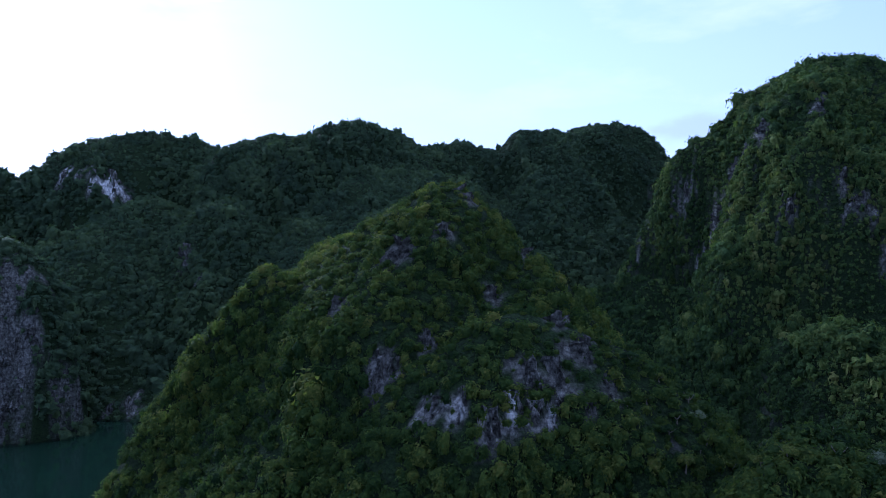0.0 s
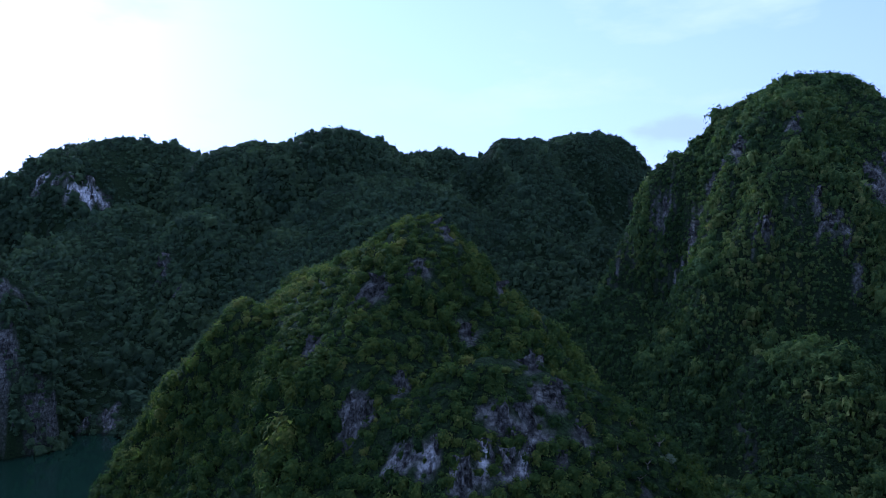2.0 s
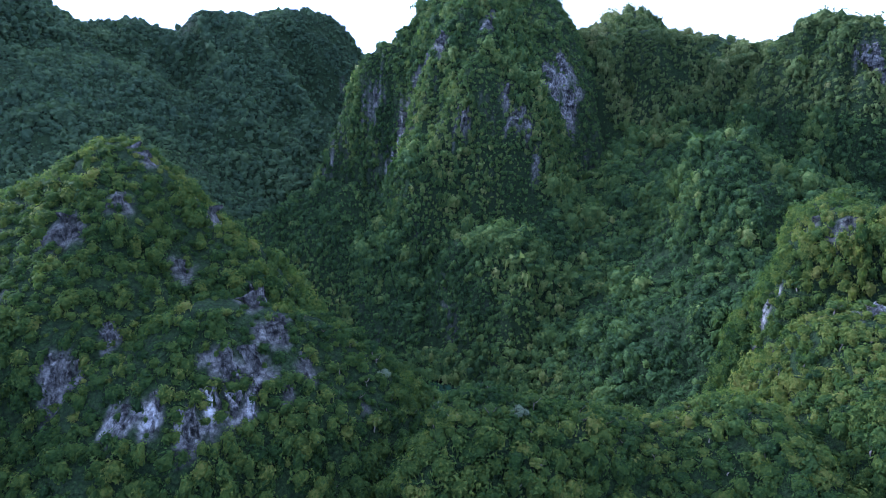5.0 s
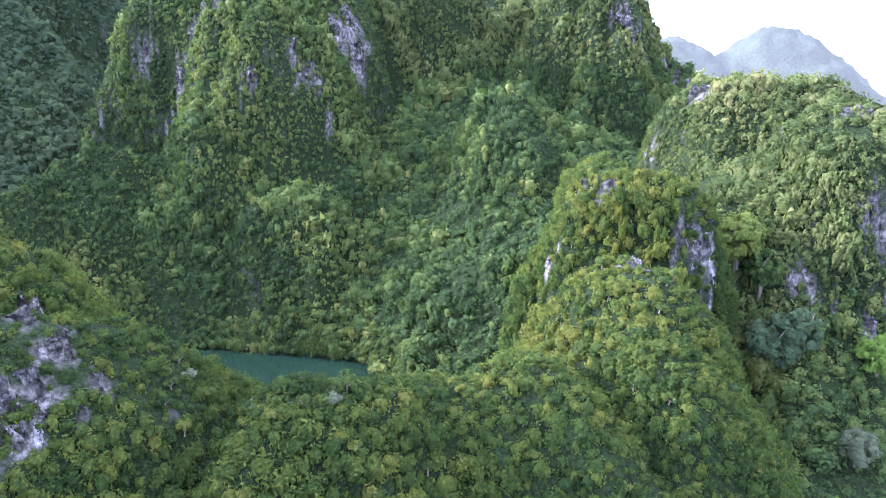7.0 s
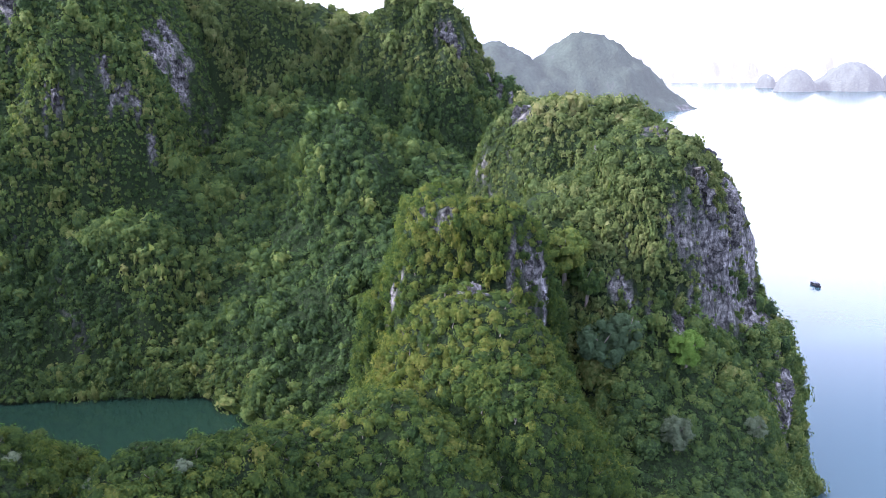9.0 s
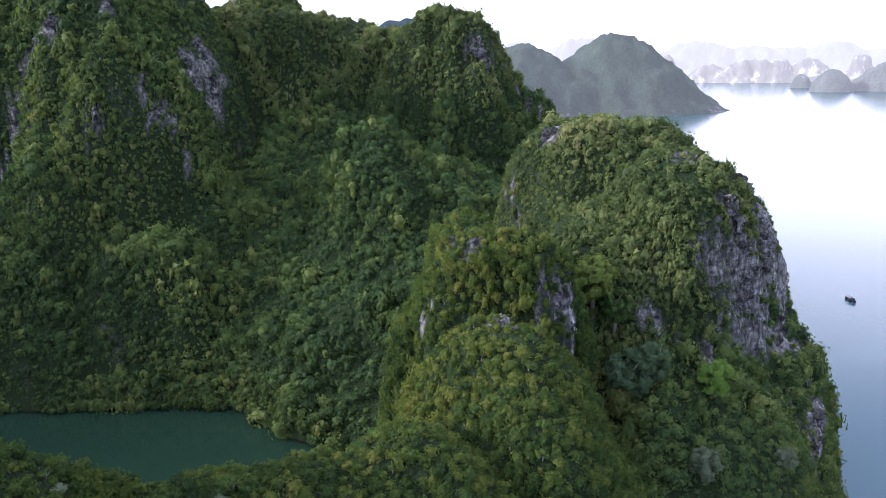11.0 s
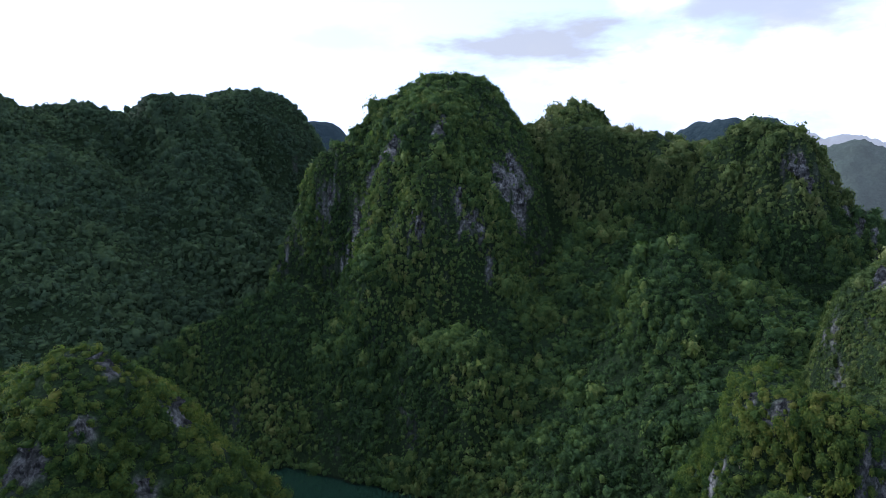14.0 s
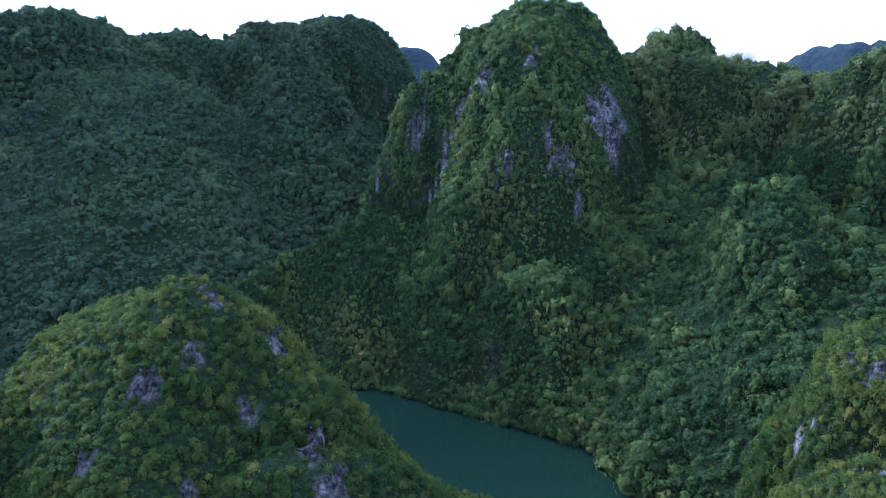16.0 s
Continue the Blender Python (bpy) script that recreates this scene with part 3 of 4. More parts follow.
# ---- crowns of leaves ----
def clump(count, seed, length, width, rings=3, seg=8, heads=7, squash=0.85, fill=0.84):
    """A shrub's crown, of half width 1, standing on z = 0: several rounded leafy heads grown together, with small sprays over them.
    Returns the corners, the triangles, and which of them are smooth."""
    r = np.random.RandomState(seed)
    lumps = r.normal(size=(heads, 3))
    lumps[:, 2] = np.abs(lumps[:, 2]) * 0.9
    lumps /= np.linalg.norm(lumps, axis=1)[:, None]
    big = r.uniform(0.75, 1.05, heads)

    def reach(d):
        near = ((d @ lumps.T - 0.72) / 0.28).clip(0, 1) ** 0.6 * big
        return 0.56 + 0.44 * near.max(axis=1)
    dome = [(0.0, 0.0, 1.0)]
    for k in range(rings):
        polar = (k + 1) / rings * 1.9
        dome += [(math.sin(polar) * math.cos(a), math.sin(polar) * math.sin(a), math.cos(polar))
                 for a in (2 * math.pi * (q + 0.5 * (k % 2)) / seg + r.uniform(-0.2, 0.2) for q in range(seg))]
    dome = np.array(dome)
    hull = dome * (reach(dome) * fill + r.uniform(-0.07, 0.07, len(dome)))[:, None] * np.array((1, 1, squash))
    tri = [(0, 1 + q, 1 + (q + 1) % seg) for q in range(seg)]
    for k in range(rings - 1):
        a, b = 1 + k * seg, 1 + (k + 1) * seg
        for q in range(seg):
            w = (q + 1) % seg
            tri += [(a + q, b + q, b + w), (a + q, b + w, a + w)]
    d = r.normal(size=(count, 3))
    d[:, 2] = np.abs(d[:, 2]) * 1.2 - 0.25
    d /= np.linalg.norm(d, axis=1)[:, None]
    p = d * (reach(d) + r.uniform(-0.22, 0.05, count))[:, None] * np.array((1, 1, squash))
    nrm = d + r.normal(size=(count, 3)) * 0.32 + np.array((0, 0, 0.55))
    nrm /= np.linalg.norm(nrm, axis=1)[:, None]
    along = np.cross(nrm, r.normal(size=(count, 3)))
    along = along / np.linalg.norm(along, axis=1)[:, None] + d * 0.15 - np.array((0, 0, 0.15))
    side = np.cross(nrm, along)
    side /= np.linalg.norm(side, axis=1)[:, None]
    L, Wd = (length * r.uniform(0.6, 1.4, count))[:, None], (width * r.uniform(0.6, 1.4, count))[:, None]
    sprays = np.stack([p - along * L * 0.38 - side * Wd * 0.5, p - along * L * 0.30 + side * Wd * 0.5, p + along * L * 0.62 - np.array((0, 0, 0.03))], axis=1)
    v = np.concatenate([hull, sprays.reshape(-1, 3)]) + np.array((0, 0, 0.25))
    f = np.concatenate([np.array(tri), len(hull) + np.arange(3 * count).reshape(-1, 3)])
    return v, f, np.arange(len(f)) < len(tri)


NEAR = [clump(78, 100 + k, 0.225, 0.21, 2, 7, 9, fill=0.78) for k in range(8)]
MID = [clump(62, 200 + k, 0.245, 0.22, 2, 6, 8, fill=0.75) for k in range(8)]
SMALL = [clump(26, 400 + k, 0.40, 0.35, 2, 5, 6, squash=0.7, fill=0.74) for k in range(8)]
FAR = [clump(24, 300 + k, 0.38, 0.33, 2, 6, 6, fill=0.80) for k in range(8)]


def canopy(spots, ups, norms, sizes, tall, tints, kinds, rng):
    """All shrubs of one hill as one mesh; on steep ground they hang down the slope."""
    vs, ts, fs, ss, n0 = [], [], [], [], 0
    which = rng.randint(0, len(kinds), len(spots))
    turn = rng.uniform(0, 2 * np.pi, len(spots))
    steep = np.clip((0.75 - norms[:, 2]) / 0.35, 0, 1)
    across = np.stack([-norms[:, 1], norms[:, 0], np.zeros(len(spots))], axis=1)
    across /= np.maximum(np.linalg.norm(across, axis=1), 1e-6)[:, None]
    ref = np.stack([np.cos(turn), np.sin(turn), np.zeros_like(turn)], axis=1) * (1.05 - steep)[:, None] + across * (steep * np.where(turn > np.pi, 1, -1))[:, None]
    ex = np.cross(np.cross(ups, ref), ups)
    ex /= np.linalg.norm(ex, axis=1)[:, None]
    ey = np.cross(ups, ex)
    long = rng.uniform(0.72, 1.35, len(spots))       # crowns are longer one way than the other
    ex, ey = ex * long[:, None], ey / np.sqrt(long)[:, None]
    for k, (form, tri, smooth) in enumerate(kinds):
        s = which == k
        m = np.stack([ex[s] * sizes[s, None], ey[s] * (sizes * (1 + 0.35 * steep))[s, None], ups[s] * (sizes * tall)[s, None]], axis=1)
        v = np.einsum("va,nab->nvb", form, m) + spots[s, None, :]
        vs.append(v.reshape(-1, 3))
        fs.append((tri[None] + (n0 + np.arange(len(v)) * len(form))[:, None, None]).reshape(-1, 3))
        ss.append(np.tile(smooth, len(v)))
        ts.append(np.repeat(tints[s], len(form)))
        n0 += v.shape[0] * v.shape[1]
    return np.concatenate(vs), np.concatenate(fs), np.concatenate(ts), np.concatenate(ss)


def bareness(p, spots):
    """How bare and how fresh the rock is at the places p."""
    bare, white = np.zeros(len(p)), np.zeros(len(p))
    wob = np.maximum(1 + 1.5 * fbm(p[:, 0] / 4 + p[:, 2] / 9, p[:, 1] / 4 + p[:, 2] / 9, 40, 3), 0.55)
    for x, y, z, r, f in spots:
        d = np.linalg.norm((p - np.array((x, y, z))) * np.array((1, 1, 0.7)), axis=1) / (0.8 * r) * wob
        bare = np.maximum(bare, np.clip(2.2 - 2 * d, 0, 1))
        white = np.maximum(white, f * np.clip(2.2 - 2 * d, 0, 1))
    return bare, white


def crag(hill, at, n, r, f, rng):
    """A jagged fluted slab of limestone set into the slope at its place, facing along n."""
    out = Vector((n[0], n[1], n[2] * 0.35)).normalized()
    side = Vector((0, 0, 1)).cross(out).normalized()
    nu, nv = 19, 19
    u, v = np.meshgrid(np.linspace(-1, 1, nu), np.linspace(-1, 1, nv))
    k = rng.uniform(0, 50)
    edge = np.clip(1.05 - np.hypot(u * 1.15, v) * (1 + 2.3 * fbm(u * 2.6 + k, v * 1.9, 3, 3)), -0.8, 1)
    flutes = 0.65 * np.abs(fbm(u * 3.5 + k, v * 1.8, 5, 4)) + 0.65 * np.abs(fbm(u * 2.5 + k, v * 4, 8, 4))
    depth = r * (0.80 * edge - 0.30 - flutes * 0.8)
    uu, vv = u + 0.18 * fbm(v * 2 + k, u, 12, 2), v + 0.2 * fbm(u * 2, v + k, 14, 2)
    up = out.cross(side)
    base = Vector(at)
    pts = np.array(base) + (uu * r * 0.62)[..., None] * np.array(side) + (vv * r * 1.2)[..., None] * np.array(up) + depth[..., None] * np.array(out)
    idx = np.arange(nu * nv).reshape(nv, nu)
    q = np.stack([idx[:-1, :-1], idx[:-1, 1:], idx[1:, 1:], idx[1:, :-1]], axis=-1).reshape(-1, 4)
    white = np.clip(f * (0.8 + 0.5 * vv - 0.7 * np.hypot(u, v) + 2.6 * fbm(u * 3.4 + k, v * 1.0, 17, 3)), 0, max(f, 1.0)).ravel()
    me = mesh_of("rock_face", pts.reshape(-1, 3), q, [KARST], [("cover", np.zeros(nu * nv)), ("fresh", white)], smooth=False)
    ob = new("rock_face", me)
    ob.parent = hill
    if f > 0.6:
        tagged(ob, "pale freshly broken limestone face")


def build_hill(name, h, label, spacing, size, kinds, hue=0.0, leaves=None):
    x0, x1, y0, y1 = h["box"]
    g = h["step"]
    xs, ys = np.arange(x0, x1 + g, g), np.arange(y0, y1 + g, g)
    X, Y = np.meshgrid(xs, ys)
    Z = height(h, X, Y)
    H = land(X, Y)
    gy, gx = np.gradient(Z, g)
    nrm = np.stack([-gx, -gy, np.ones_like(gx)], axis=-1)
    nrm /= np.linalg.norm(nrm, axis=-1)[..., None]
    steep = np.hypot(gx, gy)
    p = np.stack([X, Y, Z], axis=-1).reshape(-1, 3)
    bare, white = bareness(p, (*h.get("bare", ()), *h.get("scars", ())))
    wild = np.clip((steep.ravel() - 3.0) / 2.0, 0, 1) * np.clip(fbm(X / 9, (Y + Z) / 12, 50 + h["seed"], 3).ravel() * 5 - 1.9, 0, 1)
    streaks = np.clip((steep.ravel() - 1.9) / 1.2, 0, 1) * np.clip(fbm((X + 0.35 * Z) / 6, (Y - 0.35 * Z) / 6, 55 + h["seed"], 3).ravel() * 4 - 0.35, 0, 1)
    bare = np.maximum(bare, np.maximum(wild, streaks * h.get("cliffs", 0.0)))
    bare = np.clip((bare - 0.25) / 0.4, 0, 1) ** 2 * (3 - 2 * np.clip((bare - 0.25) / 0.4, 0, 1))
    bulge = (fbm((X + Z * 0.7) / 6, (Y - Z * 0.7) / 6, 60, 3) * 2.4 * np.clip(steep / 2, 0, 1))[..., None] * nrm
    v = p + bulge.reshape(-1, 3)
    idx = np.arange(len(p)).reshape(X.shape)
    quads = np.stack([idx[:-1, :-1], idx[:-1, 1:], idx[1:, 1:], idx[1:, :-1]], axis=-1).reshape(-1, 4)
    keep = ((Z > H - 6) & (Z > -9)).ravel()[quads].any(axis=1)
    quads = quads[keep]
    used, inv = np.unique(quads, return_inverse=True)
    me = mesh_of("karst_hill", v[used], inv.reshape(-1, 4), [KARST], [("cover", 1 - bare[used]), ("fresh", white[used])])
    hill = tagged(new("karst_hill", me), label, "karst hill", "karst hills round the lagoon")
    # crags at the bare faces
    rng = np.random.RandomState(900 + h["seed"])
    for x, y, z, r, f in h.get("bare", ()):
        ix, iy = min(max(int((x - x0) / g), 1), X.shape[1] - 2), min(max(int((y - y0) / g), 1), X.shape[0] - 2)
        n = nrm[iy, ix]
        flat = n[:2] / max(np.hypot(n[0], n[1]), 1e-6)
        k = np.linspace(-14, 14, 113)
        above = height(h, x + k * flat[0], y + k * flat[1]) - z      # slide along the slope's fall to the surface at this height
        turns = k[:-1][(above[:-1] > 0) != (above[1:] > 0)]
        k = turns[np.argmin(np.abs(turns))] if len(turns) else 0.0
        crag(hill, (x + k * flat[0], y + k * flat[1], z), n, r * 0.85, f, rng)
    # shrubs
    rng = np.random.RandomState(500 + h["seed"])
    area = g * g * np.sqrt(1 + steep[:-1, :-1] ** 2)
    ok = (Z >= H - 0.4)[:-1, :-1] & (Z > -3.0)[:-1, :-1]
    toward = np.stack([-X, -Y, 135 - Z], axis=-1)          # shrubs thinned on slopes turned from the camera's climb, to fit its view
    facing = np.einsum("ijk,ijk->ij", nrm, toward / np.linalg.norm(toward, axis=-1)[..., None])[:-1, :-1]
    sheer = np.clip((steep[:-1, :-1] - 1.0) / 1.6, 0, 1) if kinds is not FAR else np.zeros_like(area)     # small scrub on cliffs, larger trees below
    want = np.where(ok, area / spacing ** 2, 0) * (1.15 if kinds is NEAR else 0.8 + 1.9 * sheer) * np.where(facing > h.get("wrap", -0.08), 1.0, 0.04)
    n = np.floor(want + rng.rand(*want.shape)).astype(int).ravel()
    cell = np.repeat(np.arange(n.size), n)
    cy, cx = np.divmod(cell, X.shape[1] - 1)
    fx, fy = rng.rand(len(cell)), rng.rand(len(cell))

    def at(A):
        return (A[cy, cx] * (1 - fx) + A[cy, cx + 1] * fx) * (1 - fy) + (A[cy + 1, cx] * (1 - fx) + A[cy + 1, cx + 1] * fx) * fy
    B = bare.reshape(X.shape)
    nn = np.stack([at(nrm[..., k]) for k in range(3)], axis=1)
    bl = bulge
    pts = np.stack([at(X), at(Y), at(Z)], axis=1) + np.stack([at(bl[..., k]) for k in range(3)], axis=1)
    live = (rng.rand(len(pts)) > at(B) * 0.88) & (seen_from_climb(pts) | (rng.rand(len(pts)) < 0.02)) & ((np.hypot(pts[:, 0], pts[:, 1]) > 80) | (rng.rand(len(pts)) < 0.15))
    pts[:, 2] = np.maximum(pts[:, 2], 1.9 if h.get("shore") else 1.2)
    pts, nn = pts[live], nn[live]
    at_steep = np.clip((at(steep) - 1.5) / 2.0, 0, 1) * h.get("cliffs", 0.0)
    ups = nn * 0.55 + np.array((0, 0, 0.7))
    ups /= np.linalg.norm(ups, axis=1)[:, None]
    stand = fbm((pts[:, 0] + 0.3 * pts[:, 2]) / 13, (pts[:, 1] - 0.3 * pts[:, 2]) / 13, 70, 2)      # taller and lower stands of trees
    s = size * (1 - 0.45 * at(B)[live]) * np.exp(np.clip(rng.normal(-0.04, 0.46, len(pts)), -1.0, 0.32 if kinds is NEAR else 0.6)) * (1 + (0.3 if kinds is NEAR else 0.65) * stand)
    hang = np.clip((0.75 - nn[:, 2]) / 0.35, 0, 1) * (0.0 if kinds is FAR else 1.0)       # creepers and crowns hang down steep ground
    tall = rng.uniform(0.85, 1.5, len(pts)) * (1 + 0.6 * hang) * (1 + (0.3 if kinds is NEAR else 0.55) * stand)
    big = fbm(pts[:, 0] / 30 + pts[:, 2] / 40, pts[:, 1] / 30, 80 + h["seed"], 3)
    s = s * (1.13 - 0.60 * sheer[cy, cx][live]) if kinds is not NEAR else s
    giant = rng.rand(len(pts)) < (0.03 if kinds is NEAR else 0.09)
    s = np.where(giant, s * 1.3, s)
    tint = np.clip(0.32 + hue + 0.45 * big + (0.12 if kinds is NEAR else 0.22) * stand + 0.10 * at_steep[live] + rng.normal(0, 0.15 if kinds is NEAR else 0.17 if kinds is MID else 0.12, len(pts)) + 0.06 * (nn[:, 2] - 0.5), 0.0, 0.95)
    usual = {id(NEAR): LEAVES, id(MID): DEEP_LEAVES, id(FAR): HAZED_LEAVES}[id(kinds)]
    low = pts[:, 2] + 18 * big < h.get("scrub_line", 70) if leaves else np.zeros(len(pts), bool)        # deep green wood below the scrub line
    s = np.where(low, s * (1.0 if "scrub_line" in h else 1.25), s)
    # olive scrub, lightened further so that haze on the upper slopes is in its tint
    tint = np.clip(tint + np.where(low, 0.0, h.get("scrub_haze", 0.0)), 0.0, 0.95)
    pts = pts - ups * (s * (0.25 + 0.25 * hang))[:, None]
    scrub = sheer[cy, cx][live] > 0.45 if kinds is MID else np.zeros(len(pts), bool)
    for pick, mat, sort, words in ((~low & ~scrub, leaves or usual, kinds, "dense green shrubs and creepers covering the karst hill"),
                                   (~low & scrub, leaves or usual, SMALL, "low green scrub clinging to the steep limestone face"),
                                   (low, usual, kinds, "dense deep green wood filling the valley below the scrub")):
        if pick.any():
            v, f, t, smooth = canopy(pts[pick], ups[pick], nn[pick], s[pick], tall[pick], tint[pick], sort, rng)
            me = mesh_of("forest_canopy", v, f, [mat], [("tint", t)], smooth=smooth)
            tagged(new("forest_canopy", me), words, "forest", kind="stuff")
    return hill


build_hill("cone", HILLS["cone"], "steep cone-shaped limestone hill overgrown with green shrubs", 2.02, 1.43, NEAR, 0.14)
build_hill("saddle", HILLS["saddle"], "low wooded limestone saddle between two karst peaks", 2.15, 1.52, NEAR, 0.06)
build_hill("peak", HILLS["peak"], "small rocky limestone peak with yellow-green scrub", 1.9, 1.3, NEAR, 0.13)
build_hill("headland", HILLS["headland"], "rounded limestone headland with bare cliffs above the sea", 2.25, 1.7, MID, 0.06, SCRUB_LEAVES)
build_hill("tower", HILLS["tower"], "tall domed karst tower with grey cliffs above the lagoon", 3.05, 2.4, MID, -0.04)
build_hill("back_ridge", HILLS["back_ridge"], "forested karst ridge with a knob and a spur to the lagoon", 3.05, 2.4, MID, -0.15, SCRUB_LEAVES)
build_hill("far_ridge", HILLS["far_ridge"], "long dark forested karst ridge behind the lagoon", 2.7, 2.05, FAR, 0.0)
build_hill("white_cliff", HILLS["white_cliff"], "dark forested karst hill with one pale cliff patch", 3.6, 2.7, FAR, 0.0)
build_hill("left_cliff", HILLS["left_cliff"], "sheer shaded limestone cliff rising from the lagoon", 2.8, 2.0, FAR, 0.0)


# ---- single trees ----
def tree_mesh_crown(seed, lumps=7, sprays=54, large=False):
    """A spreading crown over z = 2: rounded heads of leaf sprays of uneven size, on a dense core where the tree is large."""
    r = np.random.RandomState(seed)
    vs, fs, ss, n0 = [], [], [], 0
    for k in range(lumps):
        v, f, smooth = clump(sprays, seed * 31 + k, 0.20, 0.18, 2, 7, 5, fill=0.80)
        a = r.uniform(0, 2 * np.pi)
        if not large:
            d = 0 if k == 0 else r.uniform(0.9, 1.5)
            v = v * r.uniform(0.95, 1.45) + np.array((math.cos(a) * d, math.sin(a) * d, 2.0 + (1.0 if k == 0 else r.uniform(0.0, 0.4) + 1.1 * max(0, 1.5 - d))))
        elif k == 0:
            v = v * np.array((1.75, 1.75, 2.6)) + np.array((0, 0, 0.9))
        else:
            up = r.uniform(-0.85, 1.0)
            flat = math.sqrt(1 - up * up) * r.uniform(1.35, 1.7)
            v = v * r.uniform(0.6, 0.95) + np.array((math.cos(a) * flat, math.sin(a) * flat, 2.0 + 1.45 * up))
        vs.append(v), fs.append(f + n0), ss.append(smooth)
        n0 += len(v)
    return np.concatenate(vs), np.concatenate(fs), np.concatenate(ss)


def tube(bm, a, b, ra, rb, sides=7):
    a, b = Vector(a), Vector(b)
    z = (b - a).normalized()
    x = z.orthogonal().normalized()
    y = z.cross(x)
    rings = []
    for p, r in ((a, ra), (b, rb)):
        rings.append([bm.verts.new(p + (x * math.cos(2 * math.pi * k / sides) + y * math.sin(2 * math.pi * k / sides)) * r) for k in range(sides)])
    for k in range(sides):
        bm.faces.new((rings[0][k], rings[0][(k + 1) % sides], rings[1][(k + 1) % sides], rings[1][k]))
    bm.faces.new(rings[1])
    bm.faces.new(rings[0][::-1])


def trunk_mesh(seed):
    r = random.Random(seed)
    bm = bmesh.new()
    knee, fork = (r.uniform(-0.15, 0.15), r.uniform(-0.15, 0.15), 1.2), (r.uniform(-0.25, 0.25), r.uniform(-0.25, 0.25), 2.2)
    tube(bm, (0, 0, -1.2), knee, 0.22, 0.17)
    tube(bm, knee, fork, 0.17, 0.12)
    for k in range(4):
        a = k * 1.57 + r.uniform(-0.4, 0.4)
        mid = (fork[0] + math.cos(a) * 0.7, fork[1] + math.sin(a) * 0.7, 2.8)
        tube(bm, fork, mid, 0.10, 0.06, 5)
        tube(bm, mid, (mid[0] + math.cos(a + 0.3) * 0.5, mid[1] + math.sin(a + 0.3) * 0.5, 3.5), 0.06, 0.02, 5)
    me = bpy.data.meshes.new("trunk")
    bm.to_mesh(me)
    bm.free()
    me.materials.append(BARK)
    return me


def tree_leaves(name, stops):
    m = foliage(name, stops)
    t = m.node_tree
    info = t.nodes.new("ShaderNodeObjectInfo")
    add = [n for n in t.nodes if n.label == "tint"][0]
    scale = t.nodes.new("ShaderNodeMath")
    scale.operation = "MULTIPLY"
    scale.inputs[1].default_value = 0.7
    t.links.new(info.outputs["Random"], scale.inputs[0])
    t.links.new(scale.outputs[0], add.inputs[2])
    return m


TREE_GREEN = tree_leaves("tree_leaves", GREENS)
LIME = tree_leaves("lime_leaves", [(0.0, (0.065, 0.125, 0.022)), (1.0, (0.12, 0.185, 0.034))])
SILVER = tree_leaves("silver_leaves", [(0.0, (0.075, 0.10, 0.058)), (1.0, (0.14, 0.17, 0.105))])
GREYGREEN = tree_leaves("grey_green_leaves", [(0.0, (0.036, 0.064, 0.032)), (1.0, (0.064, 0.096, 0.046))])
YELLOW = tree_leaves("yellow_leaves", [(0.0, (0.10, 0.115, 0.022)), (1.0, (0.15, 0.155, 0.035))])
CROWNS = {}


def make_tree(kind, leaves, variant, label, large=False):
    """A tree about 5 m tall: an Empty at its foot with trunk and crown."""
    root = tagged(new("tree"), label, "tree")
    key = (kind, variant, large)
    if key not in CROWNS:
        v, f, smooth = tree_mesh_crown(40 + variant, 40, 110, True) if large else tree_mesh_crown(40 + variant)
        CROWNS[key] = (trunk_mesh(variant), mesh_of("crown", v, f, [leaves], [("tint", np.full(len(v), 0.3))], smooth=smooth))
    for name, me in zip(("trunk", "crown"), CROWNS[key]):
        new(name, me).parent = root
    return root


models = [make_tree("green", TREE_GREEN, k, "small broad-crowned green tree on the wooded saddle") for k in range(5)]
for m in models:
    m["group"] = "trees on the saddle"
rng = np.random.RandomState(77)
cand = np.stack([rng.uniform(28, 132, 4000), rng.uniform(40, 126, 4000)], axis=1)
near_hills = [crag_height(HILLS[k]["lobes"], cand[:, 0], cand[:, 1], HILLS[k]["rough"], HILLS[k]["seed"], HILLS[k].get("soft", 3.0)) for k in ("saddle", "peak")]
ground = np.max(near_hills, axis=0)
open_ground = (ground > land(cand[:, 0], cand[:, 1]) - 0.2) & (ground > 30)
chosen = []
for (x, y), z, ok in zip(cand, ground, open_ground):
    if ok and all((x - a) ** 2 + (y - b) ** 2 > 3.6 ** 2 for a, b, _ in chosen) and len(chosen) < 285:
        chosen.append((x, y, z))
for k, (x, y, z) in enumerate(chosen):
    s = rng.uniform(0.55, 1.0)
    m = pose(x, y, z - 1.4 * s, rng.uniform(-8, 8), rng.uniform(-8, 8), rng.uniform(0, 360))
    if k < len(models):
        models[k].matrix_basis = m @ Matrix.Diagonal((s, s, s, 1))
    else:
        c = copy_thing(models[k % 5], m)
        c.scale = (s, s, s * rng.uniform(0.85, 1.1))


def lone_tree(kind, leaves, variant, label, x, y, s, sink=1.2):
    z = float(land(np.array([x]), np.array([y]))[0])
    t = make_tree(kind, leaves, variant, label, s > 1.2)
    t.matrix_basis = pose(x, y, z - sink, 0, 0, 40 * variant) @ Matrix.Diagonal((s, s, s * (1.15 if s > 1.9 else 1.0), 1))


